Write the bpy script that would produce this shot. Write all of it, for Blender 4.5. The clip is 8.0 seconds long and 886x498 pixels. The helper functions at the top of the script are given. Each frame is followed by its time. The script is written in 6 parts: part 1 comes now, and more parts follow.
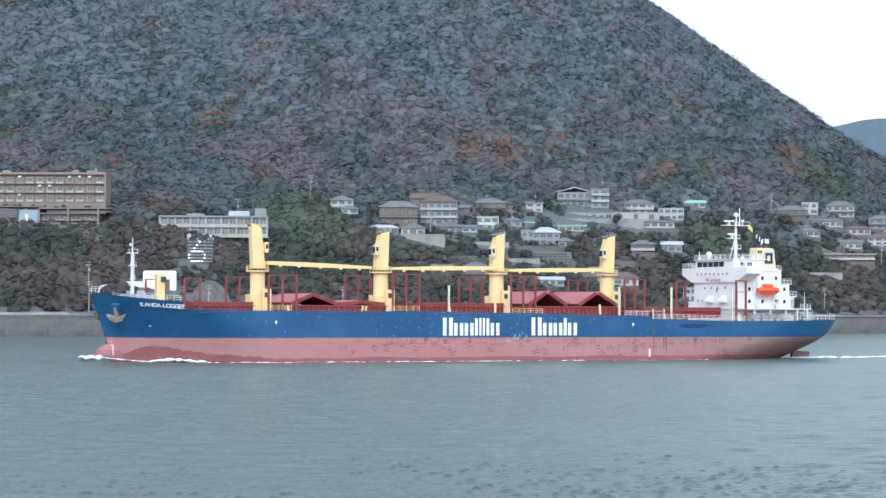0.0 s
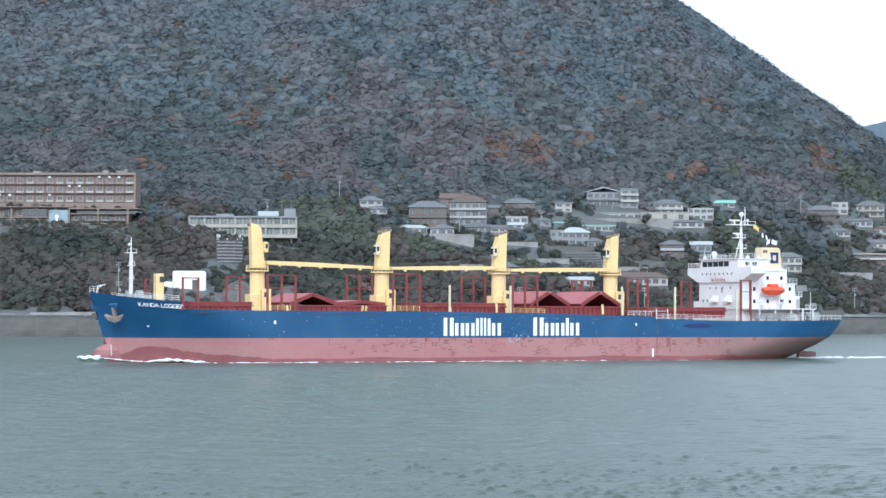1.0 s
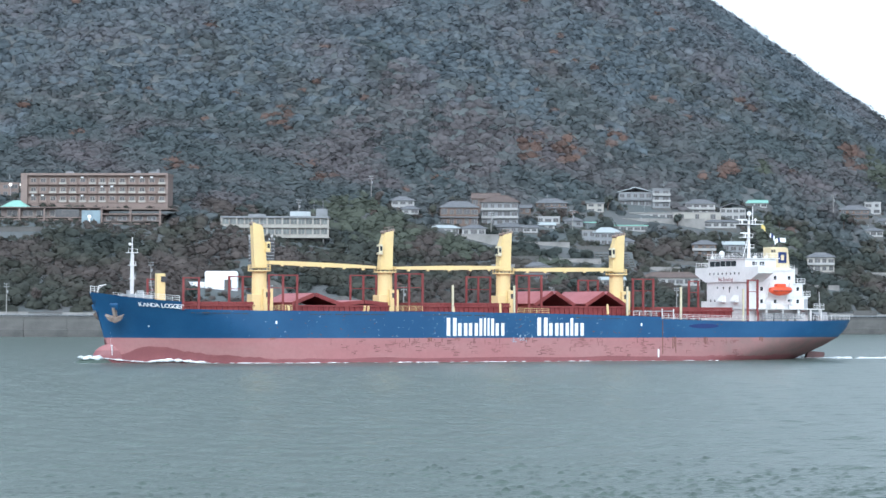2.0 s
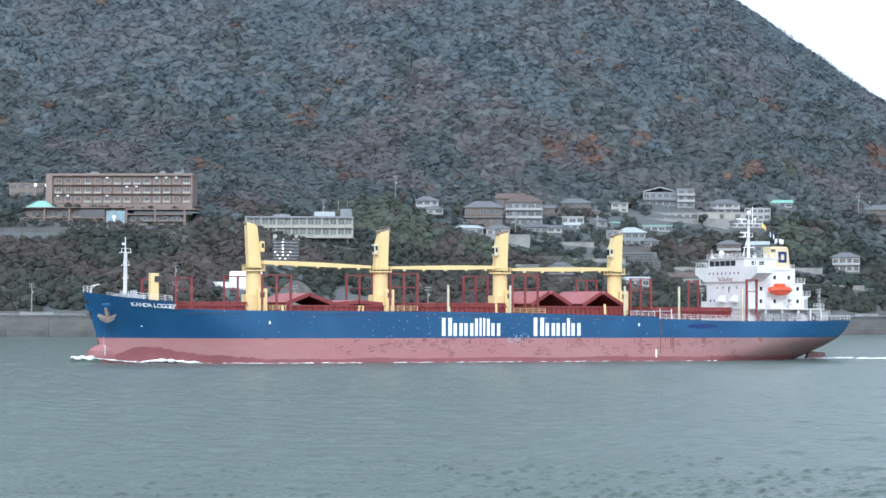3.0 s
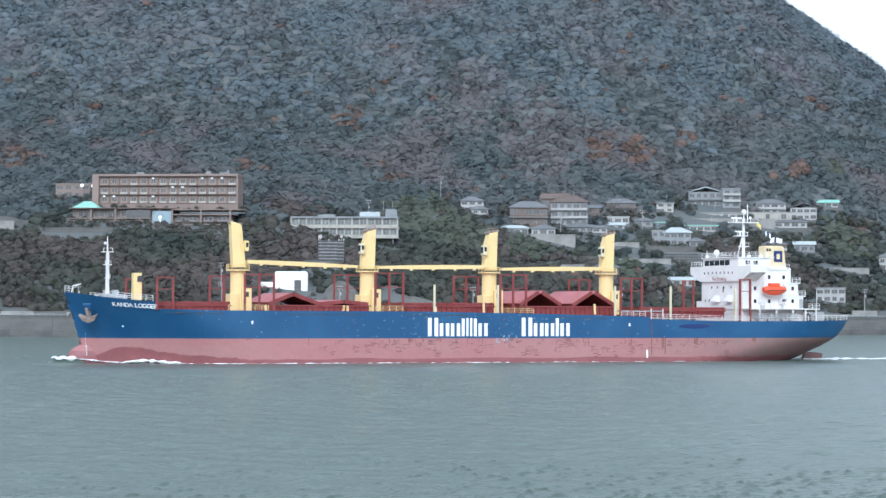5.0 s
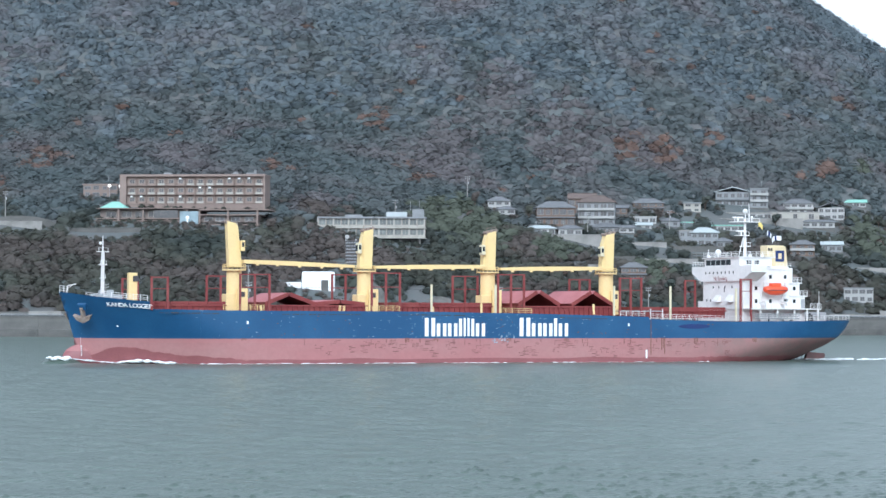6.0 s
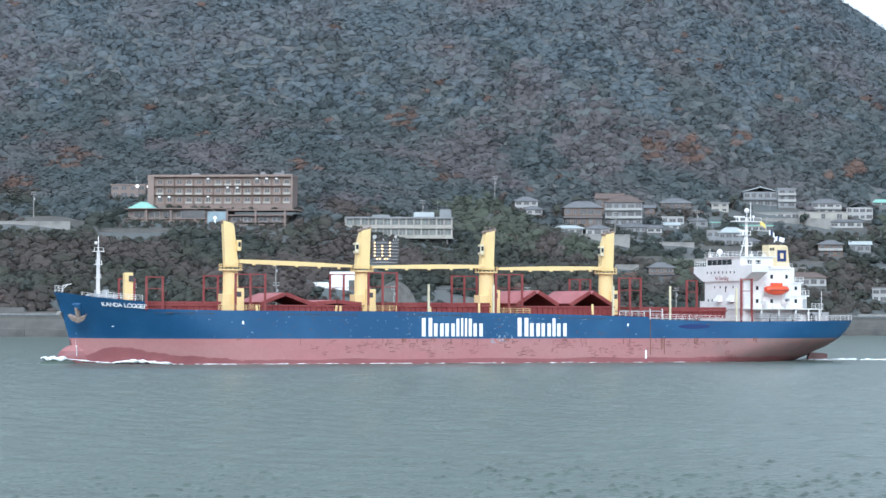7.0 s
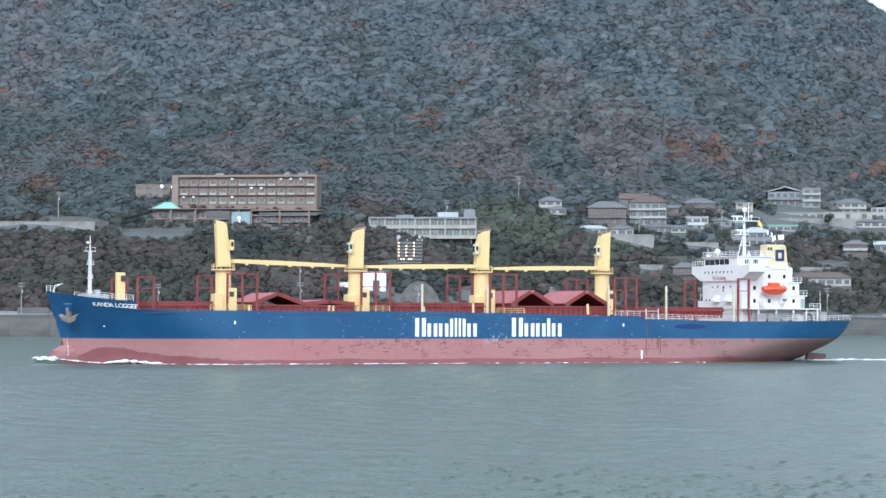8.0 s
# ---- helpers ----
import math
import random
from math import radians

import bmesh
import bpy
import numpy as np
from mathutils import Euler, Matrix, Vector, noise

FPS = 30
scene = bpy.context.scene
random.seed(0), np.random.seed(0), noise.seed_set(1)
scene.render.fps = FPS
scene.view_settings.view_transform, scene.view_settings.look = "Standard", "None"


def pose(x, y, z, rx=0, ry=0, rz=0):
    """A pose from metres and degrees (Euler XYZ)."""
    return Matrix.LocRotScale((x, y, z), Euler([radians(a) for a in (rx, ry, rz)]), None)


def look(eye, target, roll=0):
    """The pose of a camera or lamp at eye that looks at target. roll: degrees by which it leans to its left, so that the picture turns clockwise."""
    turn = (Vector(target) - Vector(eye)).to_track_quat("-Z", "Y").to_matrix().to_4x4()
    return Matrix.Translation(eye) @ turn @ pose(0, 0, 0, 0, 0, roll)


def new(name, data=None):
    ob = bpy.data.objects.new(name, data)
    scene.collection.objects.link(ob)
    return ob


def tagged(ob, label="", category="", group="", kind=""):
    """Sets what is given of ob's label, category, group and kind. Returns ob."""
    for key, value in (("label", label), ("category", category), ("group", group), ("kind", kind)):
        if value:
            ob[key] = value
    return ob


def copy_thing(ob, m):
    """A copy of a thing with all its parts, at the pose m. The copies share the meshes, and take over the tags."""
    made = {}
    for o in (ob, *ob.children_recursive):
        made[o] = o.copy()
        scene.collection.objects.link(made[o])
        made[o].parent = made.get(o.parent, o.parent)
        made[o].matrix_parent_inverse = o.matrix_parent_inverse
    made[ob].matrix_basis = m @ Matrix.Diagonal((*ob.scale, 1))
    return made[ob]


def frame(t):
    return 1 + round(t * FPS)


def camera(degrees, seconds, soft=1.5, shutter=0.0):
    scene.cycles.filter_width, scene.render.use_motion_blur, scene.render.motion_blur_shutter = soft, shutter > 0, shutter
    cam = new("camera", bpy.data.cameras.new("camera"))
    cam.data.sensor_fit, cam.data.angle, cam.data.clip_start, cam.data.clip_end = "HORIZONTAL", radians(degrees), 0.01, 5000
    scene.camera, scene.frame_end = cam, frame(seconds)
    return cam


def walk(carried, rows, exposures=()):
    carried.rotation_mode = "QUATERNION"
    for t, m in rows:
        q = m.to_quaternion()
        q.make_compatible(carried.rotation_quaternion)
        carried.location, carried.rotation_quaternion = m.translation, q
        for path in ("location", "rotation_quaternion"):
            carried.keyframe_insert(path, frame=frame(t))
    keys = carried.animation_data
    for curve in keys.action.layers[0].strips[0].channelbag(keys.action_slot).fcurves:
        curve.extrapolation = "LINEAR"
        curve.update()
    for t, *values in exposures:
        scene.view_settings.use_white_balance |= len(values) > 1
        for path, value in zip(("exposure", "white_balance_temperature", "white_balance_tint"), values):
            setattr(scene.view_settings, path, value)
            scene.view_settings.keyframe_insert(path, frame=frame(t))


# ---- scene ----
# camera: on a terrace ten metres above a strait, panning left after a passing ship
cam = camera(22.65, 8.0, soft=1.5)
PITCH, ROLL, EYE_Z = 1.5675, 0.212, 10.27
TURN = [(0.0, 0.0), (0.5, 0.388), (1.0, 0.754), (1.5, 1.19), (3.0, 2.205), (3.5, 2.506), (4.0, 2.783),
        (4.5, 3.071), (6.0, 4.071), (6.5, 4.463), (7.0, 4.779), (7.5, 5.089), (8.0, 5.4)]
walk(cam, [(t, pose(0, 0, EYE_Z, 90 + PITCH, 0, a) @ pose(0, 0, 0, 0, 0, ROLL)) for t, a in TURN], exposures=[(0.0, 0.48, 5400, 6), (8.0, 0.48, 5400, 6)])

# overcast winter daylight: sky veiled by a white cloud sheet, a weak wide sun
SUN_ELEVATION, SUN_AZIMUTH = radians(30), radians(180)
world = bpy.data.worlds.new("overcast_sky")
scene.world = world
world.use_nodes = True
wn, wl = world.node_tree.nodes, world.node_tree.links
wn.clear()
sky = wn.new("ShaderNodeTexSky")
sky.sky_type, sky.sun_disc = "NISHITA", False
sky.sun_elevation, sky.sun_rotation = SUN_ELEVATION, SUN_AZIMUTH
sky.dust_density = 3.0
sky_bg = wn.new("ShaderNodeBackground")
sky_bg.inputs["Strength"].default_value = 0.05
cloud_bg = wn.new("ShaderNodeBackground")
cloud_bg.inputs["Strength"].default_value = 0.70
cloud_noise = wn.new("ShaderNodeTexNoise")
cloud_noise.inputs["Scale"].default_value = 3.0
cloud_noise.inputs["Detail"].default_value = 4.0
cloud_ramp = wn.new("ShaderNodeValToRGB")
cloud_ramp.color_ramp.elements[0].color = (0.88, 0.92, 0.95, 1)
cloud_ramp.color_ramp.elements[1].color = (1.0, 1.0, 1.0, 1)
sky_sum = wn.new("ShaderNodeAddShader")
world_out = wn.new("ShaderNodeOutputWorld")
veil = wn.new("ShaderNodeHueSaturation")
veil.inputs["Saturation"].default_value = 0.3
wl.new(sky.outputs["Color"], veil.inputs["Color"])
wl.new(veil.outputs["Color"], sky_bg.inputs["Color"])
wl.new(cloud_noise.outputs["Fac"], cloud_ramp.inputs["Fac"])
wl.new(cloud_ramp.outputs["Color"], cloud_bg.inputs["Color"])
wl.new(sky_bg.outputs[0], sky_sum.inputs[0])
wl.new(cloud_bg.outputs[0], sky_sum.inputs[1])
wl.new(sky_sum.outputs[0], world_out.inputs["Surface"])

sun_data = bpy.data.lights.new("sun", "SUN")
sun_data.energy, sun_data.angle, sun_data.color = 1.5, radians(25), (1.0, 0.96, 0.9)
sun = new("sun", sun_data)
# the sun stands low behind the camera
sun.matrix_world = look((0, -562, 325), (0, 0, 0))


# ---- materials ----
def material(name, color, rough=0.7, metal=0.0, second=None, scale=0.4, amount=0.5, grain=8.0, bump=0.1, spread=0.0, stretch=(1, 1, 1), spec=0.5):
    """Two-scale noise between a base colour and a worn or stained one, fine relief, and a spread of shade between pieces."""
    m = bpy.data.materials.new(name)
    m.use_nodes = True
    n, l = m.node_tree.nodes, m.node_tree.links
    b = n["Principled BSDF"]
    b.inputs["Roughness"].default_value, b.inputs["Metallic"].default_value = rough, metal
    b.inputs["Specular IOR Level"].default_value = spec
    second = second or tuple(c * 0.72 for c in color)
    tc, mp = n.new("ShaderNodeTexCoord"), n.new("ShaderNodeMapping")
    mp.inputs["Scale"].default_value = stretch
    l.new(tc.outputs["Object"], mp.inputs["Vector"])
    big, small = n.new("ShaderNodeTexNoise"), n.new("ShaderNodeTexNoise")
    big.inputs["Scale"].default_value, big.inputs["Detail"].default_value = scale, 6.0
    small.inputs["Scale"].default_value, small.inputs["Detail"].default_value = grain, 4.0
    l.new(mp.outputs["Vector"], big.inputs["Vector"])
    l.new(tc.outputs["Object"], small.inputs["Vector"])
    ramp = n.new("ShaderNodeMapRange")
    ramp.inputs["From Min"].default_value, ramp.inputs["From Max"].default_value = 0.42, 0.72
    ramp.inputs["To Max"].default_value = amount
    l.new(big.outputs["Fac"], ramp.inputs["Value"])
    mix = n.new("ShaderNodeMix")
    mix.data_type = "RGBA"
    mix.inputs["A"].default_value, mix.inputs["B"].default_value = (*color, 1), (*second, 1)
    l.new(ramp.outputs["Result"], mix.inputs["Factor"])
    hsv = n.new("ShaderNodeHueSaturation")
    shade = n.new("ShaderNodeMath")
    shade.operation = "MULTIPLY_ADD"
    shade.inputs[1].default_value, shade.inputs[2].default_value = 0.24, 0.88
    l.new(small.outputs["Fac"], shade.inputs[0])
    last = shade
    if spread:
        info, vary, total = n.new("ShaderNodeObjectInfo"), n.new("ShaderNodeMath"), n.new("ShaderNodeMath")
        vary.operation, total.operation = "MULTIPLY_ADD", "ADD"
        vary.inputs[1].default_value, vary.inputs[2].default_value = spread, -spread / 2
        l.new(info.outputs["Random"], vary.inputs[0])
        l.new(vary.outputs[0], total.inputs[0])
        l.new(shade.outputs[0], total.inputs[1])
        last = total
    l.new(last.outputs[0], hsv.inputs["Value"])
    l.new(mix.outputs["Result"], hsv.inputs["Color"])
    l.new(hsv.outputs["Color"], b.inputs["Base Color"])
    if bump:
        bp = n.new("ShaderNodeBump")
        bp.inputs["Strength"].default_value, bp.inputs["Distance"].default_value = bump, 0.05
        l.new(small.outputs["Fac"], bp.inputs["Height"])
        l.new(bp.outputs["Normal"], b.inputs["Normal"])
    return m


BLUE = material("hull_blue_paint", (0.012, 0.068, 0.168), 0.45, second=(0.03, 0.11, 0.23), scale=0.12, amount=0.6, grain=2.5, bump=0.05)
RED = material("boot_top_red_paint", (0.375, 0.165, 0.165), 0.75, second=(0.39, 0.215, 0.205), scale=0.15, amount=0.7, grain=1.5, bump=0.05, stretch=(0.5, 0.5, 1.6))


def add_grime(m, start, end, color):
    """Greyish grime that grows patchily from one place along the hull to another."""
    n, l = m.node_tree.nodes, m.node_tree.links
    b = n["Principled BSDF"]
    clean = b.inputs["Base Color"].links[0].from_socket
    tc, sep, ramp = n.new("ShaderNodeTexCoord"), n.new("ShaderNodeSeparateXYZ"), n.new("ShaderNodeMapRange")
    patch, total, mix = n.new("ShaderNodeTexNoise"), n.new("ShaderNodeMath"), n.new("ShaderNodeMix")
    patch.inputs["Scale"].default_value, patch.inputs["Detail"].default_value = 0.35, 5.0
    ramp.inputs["From Min"].default_value, ramp.inputs["From Max"].default_value = start, end
    total.operation, mix.data_type = "MULTIPLY", "RGBA"
    l.new(tc.outputs["Object"], sep.inputs[0])
    l.new(tc.outputs["Object"], patch.inputs["Vector"])
    l.new(sep.outputs["X"], ramp.inputs["Value"])
    l.new(ramp.outputs["Result"], total.inputs[0])
    l.new(patch.outputs["Fac"], total.inputs[1])
    l.new(total.outputs[0], mix.inputs["Factor"])
    l.new(clean, mix.inputs["A"])
    mix.inputs["B"].default_value = (*color, 1)
    l.new(mix.outputs["Result"], b.inputs["Base Color"])


add_grime(RED, 30, 62, (0.15, 0.15, 0.13))
WET_RED = material("wet_boot_top_paint", (0.24, 0.085, 0.09), 0.5, second=(0.3, 0.11, 0.11), scale=0.3, grain=2.0)
SCUFF = material("scuffed_primer_patch", (0.19, 0.085, 0.085), 0.8, second=(0.27, 0.12, 0.12), scale=0.6, amount=0.9, grain=3.0)
CHIP = material("scraped_pale_paint", (0.25, 0.33, 0.42), 0.8, second=(0.4, 0.42, 0.44), scale=0.8, amount=0.9)
RUSTED = material("rust_bloomed_steel", (0.30, 0.25, 0.22), 0.8, second=(0.2, 0.12, 0.08), scale=1.5, amount=0.9, grain=5.0)
RUST = material("rust_streak", (0.16, 0.075, 0.05), 0.9, second=(0.1, 0.06, 0.06), scale=0.8, grain=4.0)
YELLOW = material("crane_yellow_paint", (0.76, 0.585, 0.27), 0.55, second=(0.66, 0.5, 0.26), scale=0.35, amount=0.6, grain=3.0, bump=0.04)
WHITE = material("ship_white_paint", (0.76, 0.745, 0.73), 0.5, second=(0.56, 0.55, 0.54), scale=0.3, amount=0.4, grain=2.0, bump=0.03)
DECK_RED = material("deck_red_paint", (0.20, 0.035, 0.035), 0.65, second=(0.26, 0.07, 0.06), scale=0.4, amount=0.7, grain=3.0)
HATCH_TOP = material("pale_hatch_top_paint", (0.42, 0.155, 0.165), 0.8, second=(0.34, 0.11, 0.115), scale=0.35, amount=0.8, grain=3.0)
ORANGE = material("lifeboat_orange", (0.75, 0.09, 0.03), 0.4, second=(0.6, 0.07, 0.03), scale=0.8, grain=4.0)
GLASS = material("dark_window_glass", (0.02, 0.025, 0.03), 0.08, bump=0.0, spread=0.15)
# far-shore panes: distance haze is put into the base colour, over the curtains
PANE = material("hazed_curtained_glass", (0.09, 0.09, 0.095), 0.12, second=(0.15, 0.14, 0.13), scale=0.9, amount=0.8, bump=0.0, spread=0.4)
# office panes paled in the base colour for reflected sky, besides their blinds
OFFICE_PANE = material("blind_glass_with_reflection", (0.20, 0.22, 0.215), 0.15, second=(0.10, 0.11, 0.11), scale=0.5, amount=0.8, bump=0.0, spread=0.5)
STEEL = material("galvanised_steel", (0.42, 0.43, 0.44), 0.5, 0.6, scale=1.0)
DARK = material("dark_steel_machinery", (0.045, 0.045, 0.05), 0.6, second=(0.09, 0.07, 0.06), scale=1.0)
FUNNEL = material("funnel_cream_paint", (0.68, 0.56, 0.34), 0.6, second=(0.56, 0.46, 0.29), scale=0.5, amount=0.6, grain=3.0)
LETTER = material("white_lettering", (0.86, 0.87, 0.88), 0.5, second=(0.75, 0.75, 0.76), scale=0.6, amount=0.5, grain=3.0, bump=0)
NAVY = material("navy_emblem_paint", (0.012, 0.03, 0.13), 0.5)
FOAM = material("white_sea_foam", (0.86, 0.88, 0.89), 0.9, second=(0.6, 0.68, 0.7), scale=1.2, amount=0.6, grain=4.0, bump=0.3)
CONCRETE = material("weathered_concrete", (0.135, 0.132, 0.125), 0.9, second=(0.08, 0.08, 0.077), scale=0.12, amount=0.9, grain=1.5, bump=0.2, stretch=(1, 1, 2.2))
CONCRETE_PALE = material("pale_concrete", (0.29, 0.28, 0.265), 0.9, second=(0.18, 0.175, 0.165), scale=0.2, amount=0.8, grain=1.5)
ROCK = material("sprayed_concrete", (0.135, 0.13, 0.122), 0.95, second=(0.085, 0.082, 0.076), scale=0.35, amount=1.0, grain=1.2, bump=0.4)
ASPHALT = material("asphalt", (0.055, 0.055, 0.057), 0.9, scale=0.3)
HOTEL_TAN = material("tan_render", (0.265, 0.205, 0.178), 0.85, second=(0.205, 0.16, 0.14), scale=0.25, amount=0.7, grain=2.0)
HOTEL_BACK = material("brown_recess_render", (0.235, 0.18, 0.157), 0.85, second=(0.185, 0.145, 0.127), scale=0.3)
CREAM = material("cream_render", (0.40, 0.38, 0.34), 0.85, second=(0.28, 0.265, 0.235), scale=0.3, amount=0.7, grain=2.0, spread=0.1)
HOUSE_WHITE = material("white_render", (0.40, 0.395, 0.385), 0.85, second=(0.27, 0.27, 0.26), scale=0.3, amount=0.6, grain=2.0, spread=0.1)
HOUSE_GREY = material("grey_cladding", (0.25, 0.26, 0.27), 0.85, second=(0.18, 0.18, 0.18), scale=0.3, amount=0.7, spread=0.1)
HOUSE_BROWN = material("brown_timber_cladding", (0.17, 0.12, 0.095), 0.85, second=(0.11, 0.08, 0.065), scale=0.4, amount=0.7, spread=0.1)
ROOF_GREY = material("grey_clay_tiles", (0.13, 0.135, 0.145), 0.7, second=(0.2, 0.2, 0.205), scale=0.5, amount=0.7, grain=3.0, bump=0.3, spread=0.1)
ROOF_BROWN = material("brown_clay_tiles", (0.12, 0.09, 0.08), 0.75, second=(0.17, 0.13, 0.11), scale=0.5, amount=0.7, grain=3.0, bump=0.3, spread=0.1)
ROOF_GREEN = material("pale_green_copper_roof", (0.25, 0.48, 0.40), 0.6, second=(0.32, 0.52, 0.45), scale=0.5, amount=0.6)
PODIUM = material("dark_brown_panelling", (0.19, 0.155, 0.14), 0.8, second=(0.13, 0.11, 0.10), scale=0.3)
LOBBY = material("tinted_lobby_glazing", (0.26, 0.34, 0.38), 0.3, second=(0.16, 0.2, 0.22), scale=0.3, amount=0.8, bump=0)
ROOF_PALE = material("pale_metal_roof", (0.42, 0.46, 0.47), 0.6, second=(0.33, 0.36, 0.37), scale=0.5)
LIT = material("lit_lamp_bulbs", (0.9, 0.85, 0.8), 0.5, bump=0)
LIT.node_tree.nodes["Principled BSDF"].inputs["Emission Color"].default_value = (1.0, 0.9, 0.82, 1)
LIT.node_tree.nodes["Principled BSDF"].inputs["Emission Strength"].default_value = 1.0
AMBER = material("amber_lamp_bulbs", (0.9, 0.7, 0.4), 0.5, bump=0)
AMBER.node_tree.nodes["Principled BSDF"].inputs["Emission Color"].default_value = (1.0, 0.60, 0.24, 1)
AMBER.node_tree.nodes["Principled BSDF"].inputs["Emission Strength"].default_value = 1.1
BULB = material("unlit_lamp_bulbs", (0.22, 0.24, 0.27), 0.4, bump=0)
BARK = material("grey_brown_bark", (0.10, 0.075, 0.06), 0.95, second=(0.06, 0.05, 0.04), scale=1.0)


def foliage_material(name):
    """Leaves and twigs coloured by the tree's own tone value, kind and slope haze together, with finer spread from leaf
    to leaf.
    """
    m = bpy.data.materials.new(name)
    m.use_nodes = True
    n, l = m.node_tree.nodes, m.node_tree.links
    b = n["Principled BSDF"]
    b.inputs["Roughness"].default_value, b.inputs["Specular IOR Level"].default_value = 0.8, 0.2
    at = n.new("ShaderNodeAttribute")
    at.attribute_name = "species_haze"
    ramp = n.new("ShaderNodeValToRGB")
    # shore scrub, light green groves, middle slope and upper woods paled and blued as haze, rust
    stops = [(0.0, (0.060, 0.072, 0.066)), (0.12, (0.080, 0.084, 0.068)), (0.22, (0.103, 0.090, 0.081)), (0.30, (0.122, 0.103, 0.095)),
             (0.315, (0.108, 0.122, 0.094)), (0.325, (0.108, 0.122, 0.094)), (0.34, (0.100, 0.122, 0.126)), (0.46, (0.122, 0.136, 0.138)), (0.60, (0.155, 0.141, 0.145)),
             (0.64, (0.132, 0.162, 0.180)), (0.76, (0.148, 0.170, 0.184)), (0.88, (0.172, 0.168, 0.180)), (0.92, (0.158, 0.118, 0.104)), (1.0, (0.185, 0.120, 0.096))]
    e = ramp.color_ramp.elements
    e[0].position, e[0].color = stops[0][0], (*stops[0][1], 1)
    e[1].position, e[1].color = stops[-1][0], (*stops[-1][1], 1)
    for p, c in stops[1:-1]:
        k = e.new(p)
        k.color = (*c, 1)
    geo, add = n.new("ShaderNodeNewGeometry"), n.new("ShaderNodeMath")
    add.operation = "MULTIPLY_ADD"
    add.inputs[1].default_value, add.inputs[2].default_value = 0.2, 0.9
    l.new(at.outputs["Fac"], ramp.inputs["Fac"])
    l.new(geo.outputs["Random Per Island"], add.inputs[0])
    hsv = n.new("ShaderNodeHueSaturation")
    l.new(add.outputs[0], hsv.inputs["Value"])
    l.new(ramp.outputs["Color"], hsv.inputs["Color"])
    l.new(hsv.outputs["Color"], b.inputs["Base Color"])
    thin, mix = n.new("ShaderNodeBsdfTranslucent"), n.new("ShaderNodeMixShader")
    l.new(hsv.outputs["Color"], thin.inputs["Color"])
    mix.inputs["Fac"].default_value = 0.15
    l.new(b.outputs[0], mix.inputs[1])
    l.new(thin.outputs[0], mix.inputs[2])
    l.new(mix.outputs[0], n["Material Output"].inputs["Surface"])
    return m


LEAVES = foliage_material("winter_foliage_with_haze")
SOIL = material("undergrowth_and_soil", (0.105, 0.120, 0.120), 0.95, second=(0.130, 0.124, 0.122), scale=0.05, amount=1.0, grain=0.8, bump=0.6)


def water_material():
    m = bpy.data.materials.new("rippled_sea_water")
    m.use_nodes = True
    n, l = m.node_tree.nodes, m.node_tree.links
    b = n["Principled BSDF"]
    b.inputs["Base Color"].default_value = (0.090, 0.121, 0.103, 1)
    b.inputs["Roughness"].default_value, b.inputs["IOR"].default_value = 0.28, 1.33
    tc = n.new("ShaderNodeTexCoord")
    heights = []
    for scale, stretch, turn, detail, weight in ((0.32, (0.6, 1.7, 1), 0.1, 3.0, 0.45), (1.9, (1, 1.2, 1), -0.2, 4.0, 0.15), (5.5, (1, 1.2, 1), 0.5, 2.0, 0.025)):
        mp, tx, mu = n.new("ShaderNodeMapping"), n.new("ShaderNodeTexNoise"), n.new("ShaderNodeMath")
        mp.inputs["Scale"].default_value, mp.inputs["Rotation"].default_value = stretch, (0, 0, turn)
        tx.inputs["Scale"].default_value, tx.inputs["Detail"].default_value = scale, detail
        mu.operation = "MULTIPLY"
        mu.inputs[1].default_value = weight
        l.new(tc.outputs["Object"], mp.inputs["Vector"])
        l.new(mp.outputs["Vector"], tx.inputs["Vector"])
        l.new(tx.outputs["Fac"], mu.inputs[0])
        heights.append(mu)
    a1, a2 = n.new("ShaderNodeMath"), n.new("ShaderNodeMath")
    l.new(heights[0].outputs[0], a1.inputs[0])
    l.new(heights[1].outputs[0], a1.inputs[1])
    l.new(a1.outputs[0], a2.inputs[0])
    l.new(heights[2].outputs[0], a2.inputs[1])
    bp = n.new("ShaderNodeBump")
    bp.inputs["Strength"].default_value, bp.inputs["Distance"].default_value = 1.0, 1.0
    l.new(a2.outputs[0], bp.inputs["Height"])
    l.new(bp.outputs["Normal"], b.inputs["Normal"])
    return m


WATER = water_material()


# ---- mesh helpers ----
def mesh_of(name, bm, mat):
    me = bpy.data.meshes.new(name)
    bm.to_mesh(me)
    bm.free()
    for m in (mat if isinstance(mat, (list, tuple)) else [mat]):
        me.materials.append(m)
    return me


def part(name, bm, mat, parent, label="", at=None):
    """Links a bmesh as one mesh object under a thing or a part."""
    ob = new(name, bm if isinstance(bm, bpy.types.Mesh) else mesh_of(name, bm, mat))
    ob.parent = parent
    if at is not None:
        ob.matrix_basis = at
    if label:
        tagged(ob, label=label)
    return ob


def thing(name, label, category, at=None, group="", kind=""):
    ob = new(name)
    ob.empty_display_size = 0.5
    if at is not None:
        ob.matrix_basis = at
    return tagged(ob, label, category, group, kind)


def solid(name, bm, mat, label, category="", at=None, group="", kind=""):
    ob = new(name, mesh_of(name, bm, mat))
    if at is not None:
        ob.matrix_basis = at
    return tagged(ob, label, category, group, kind)


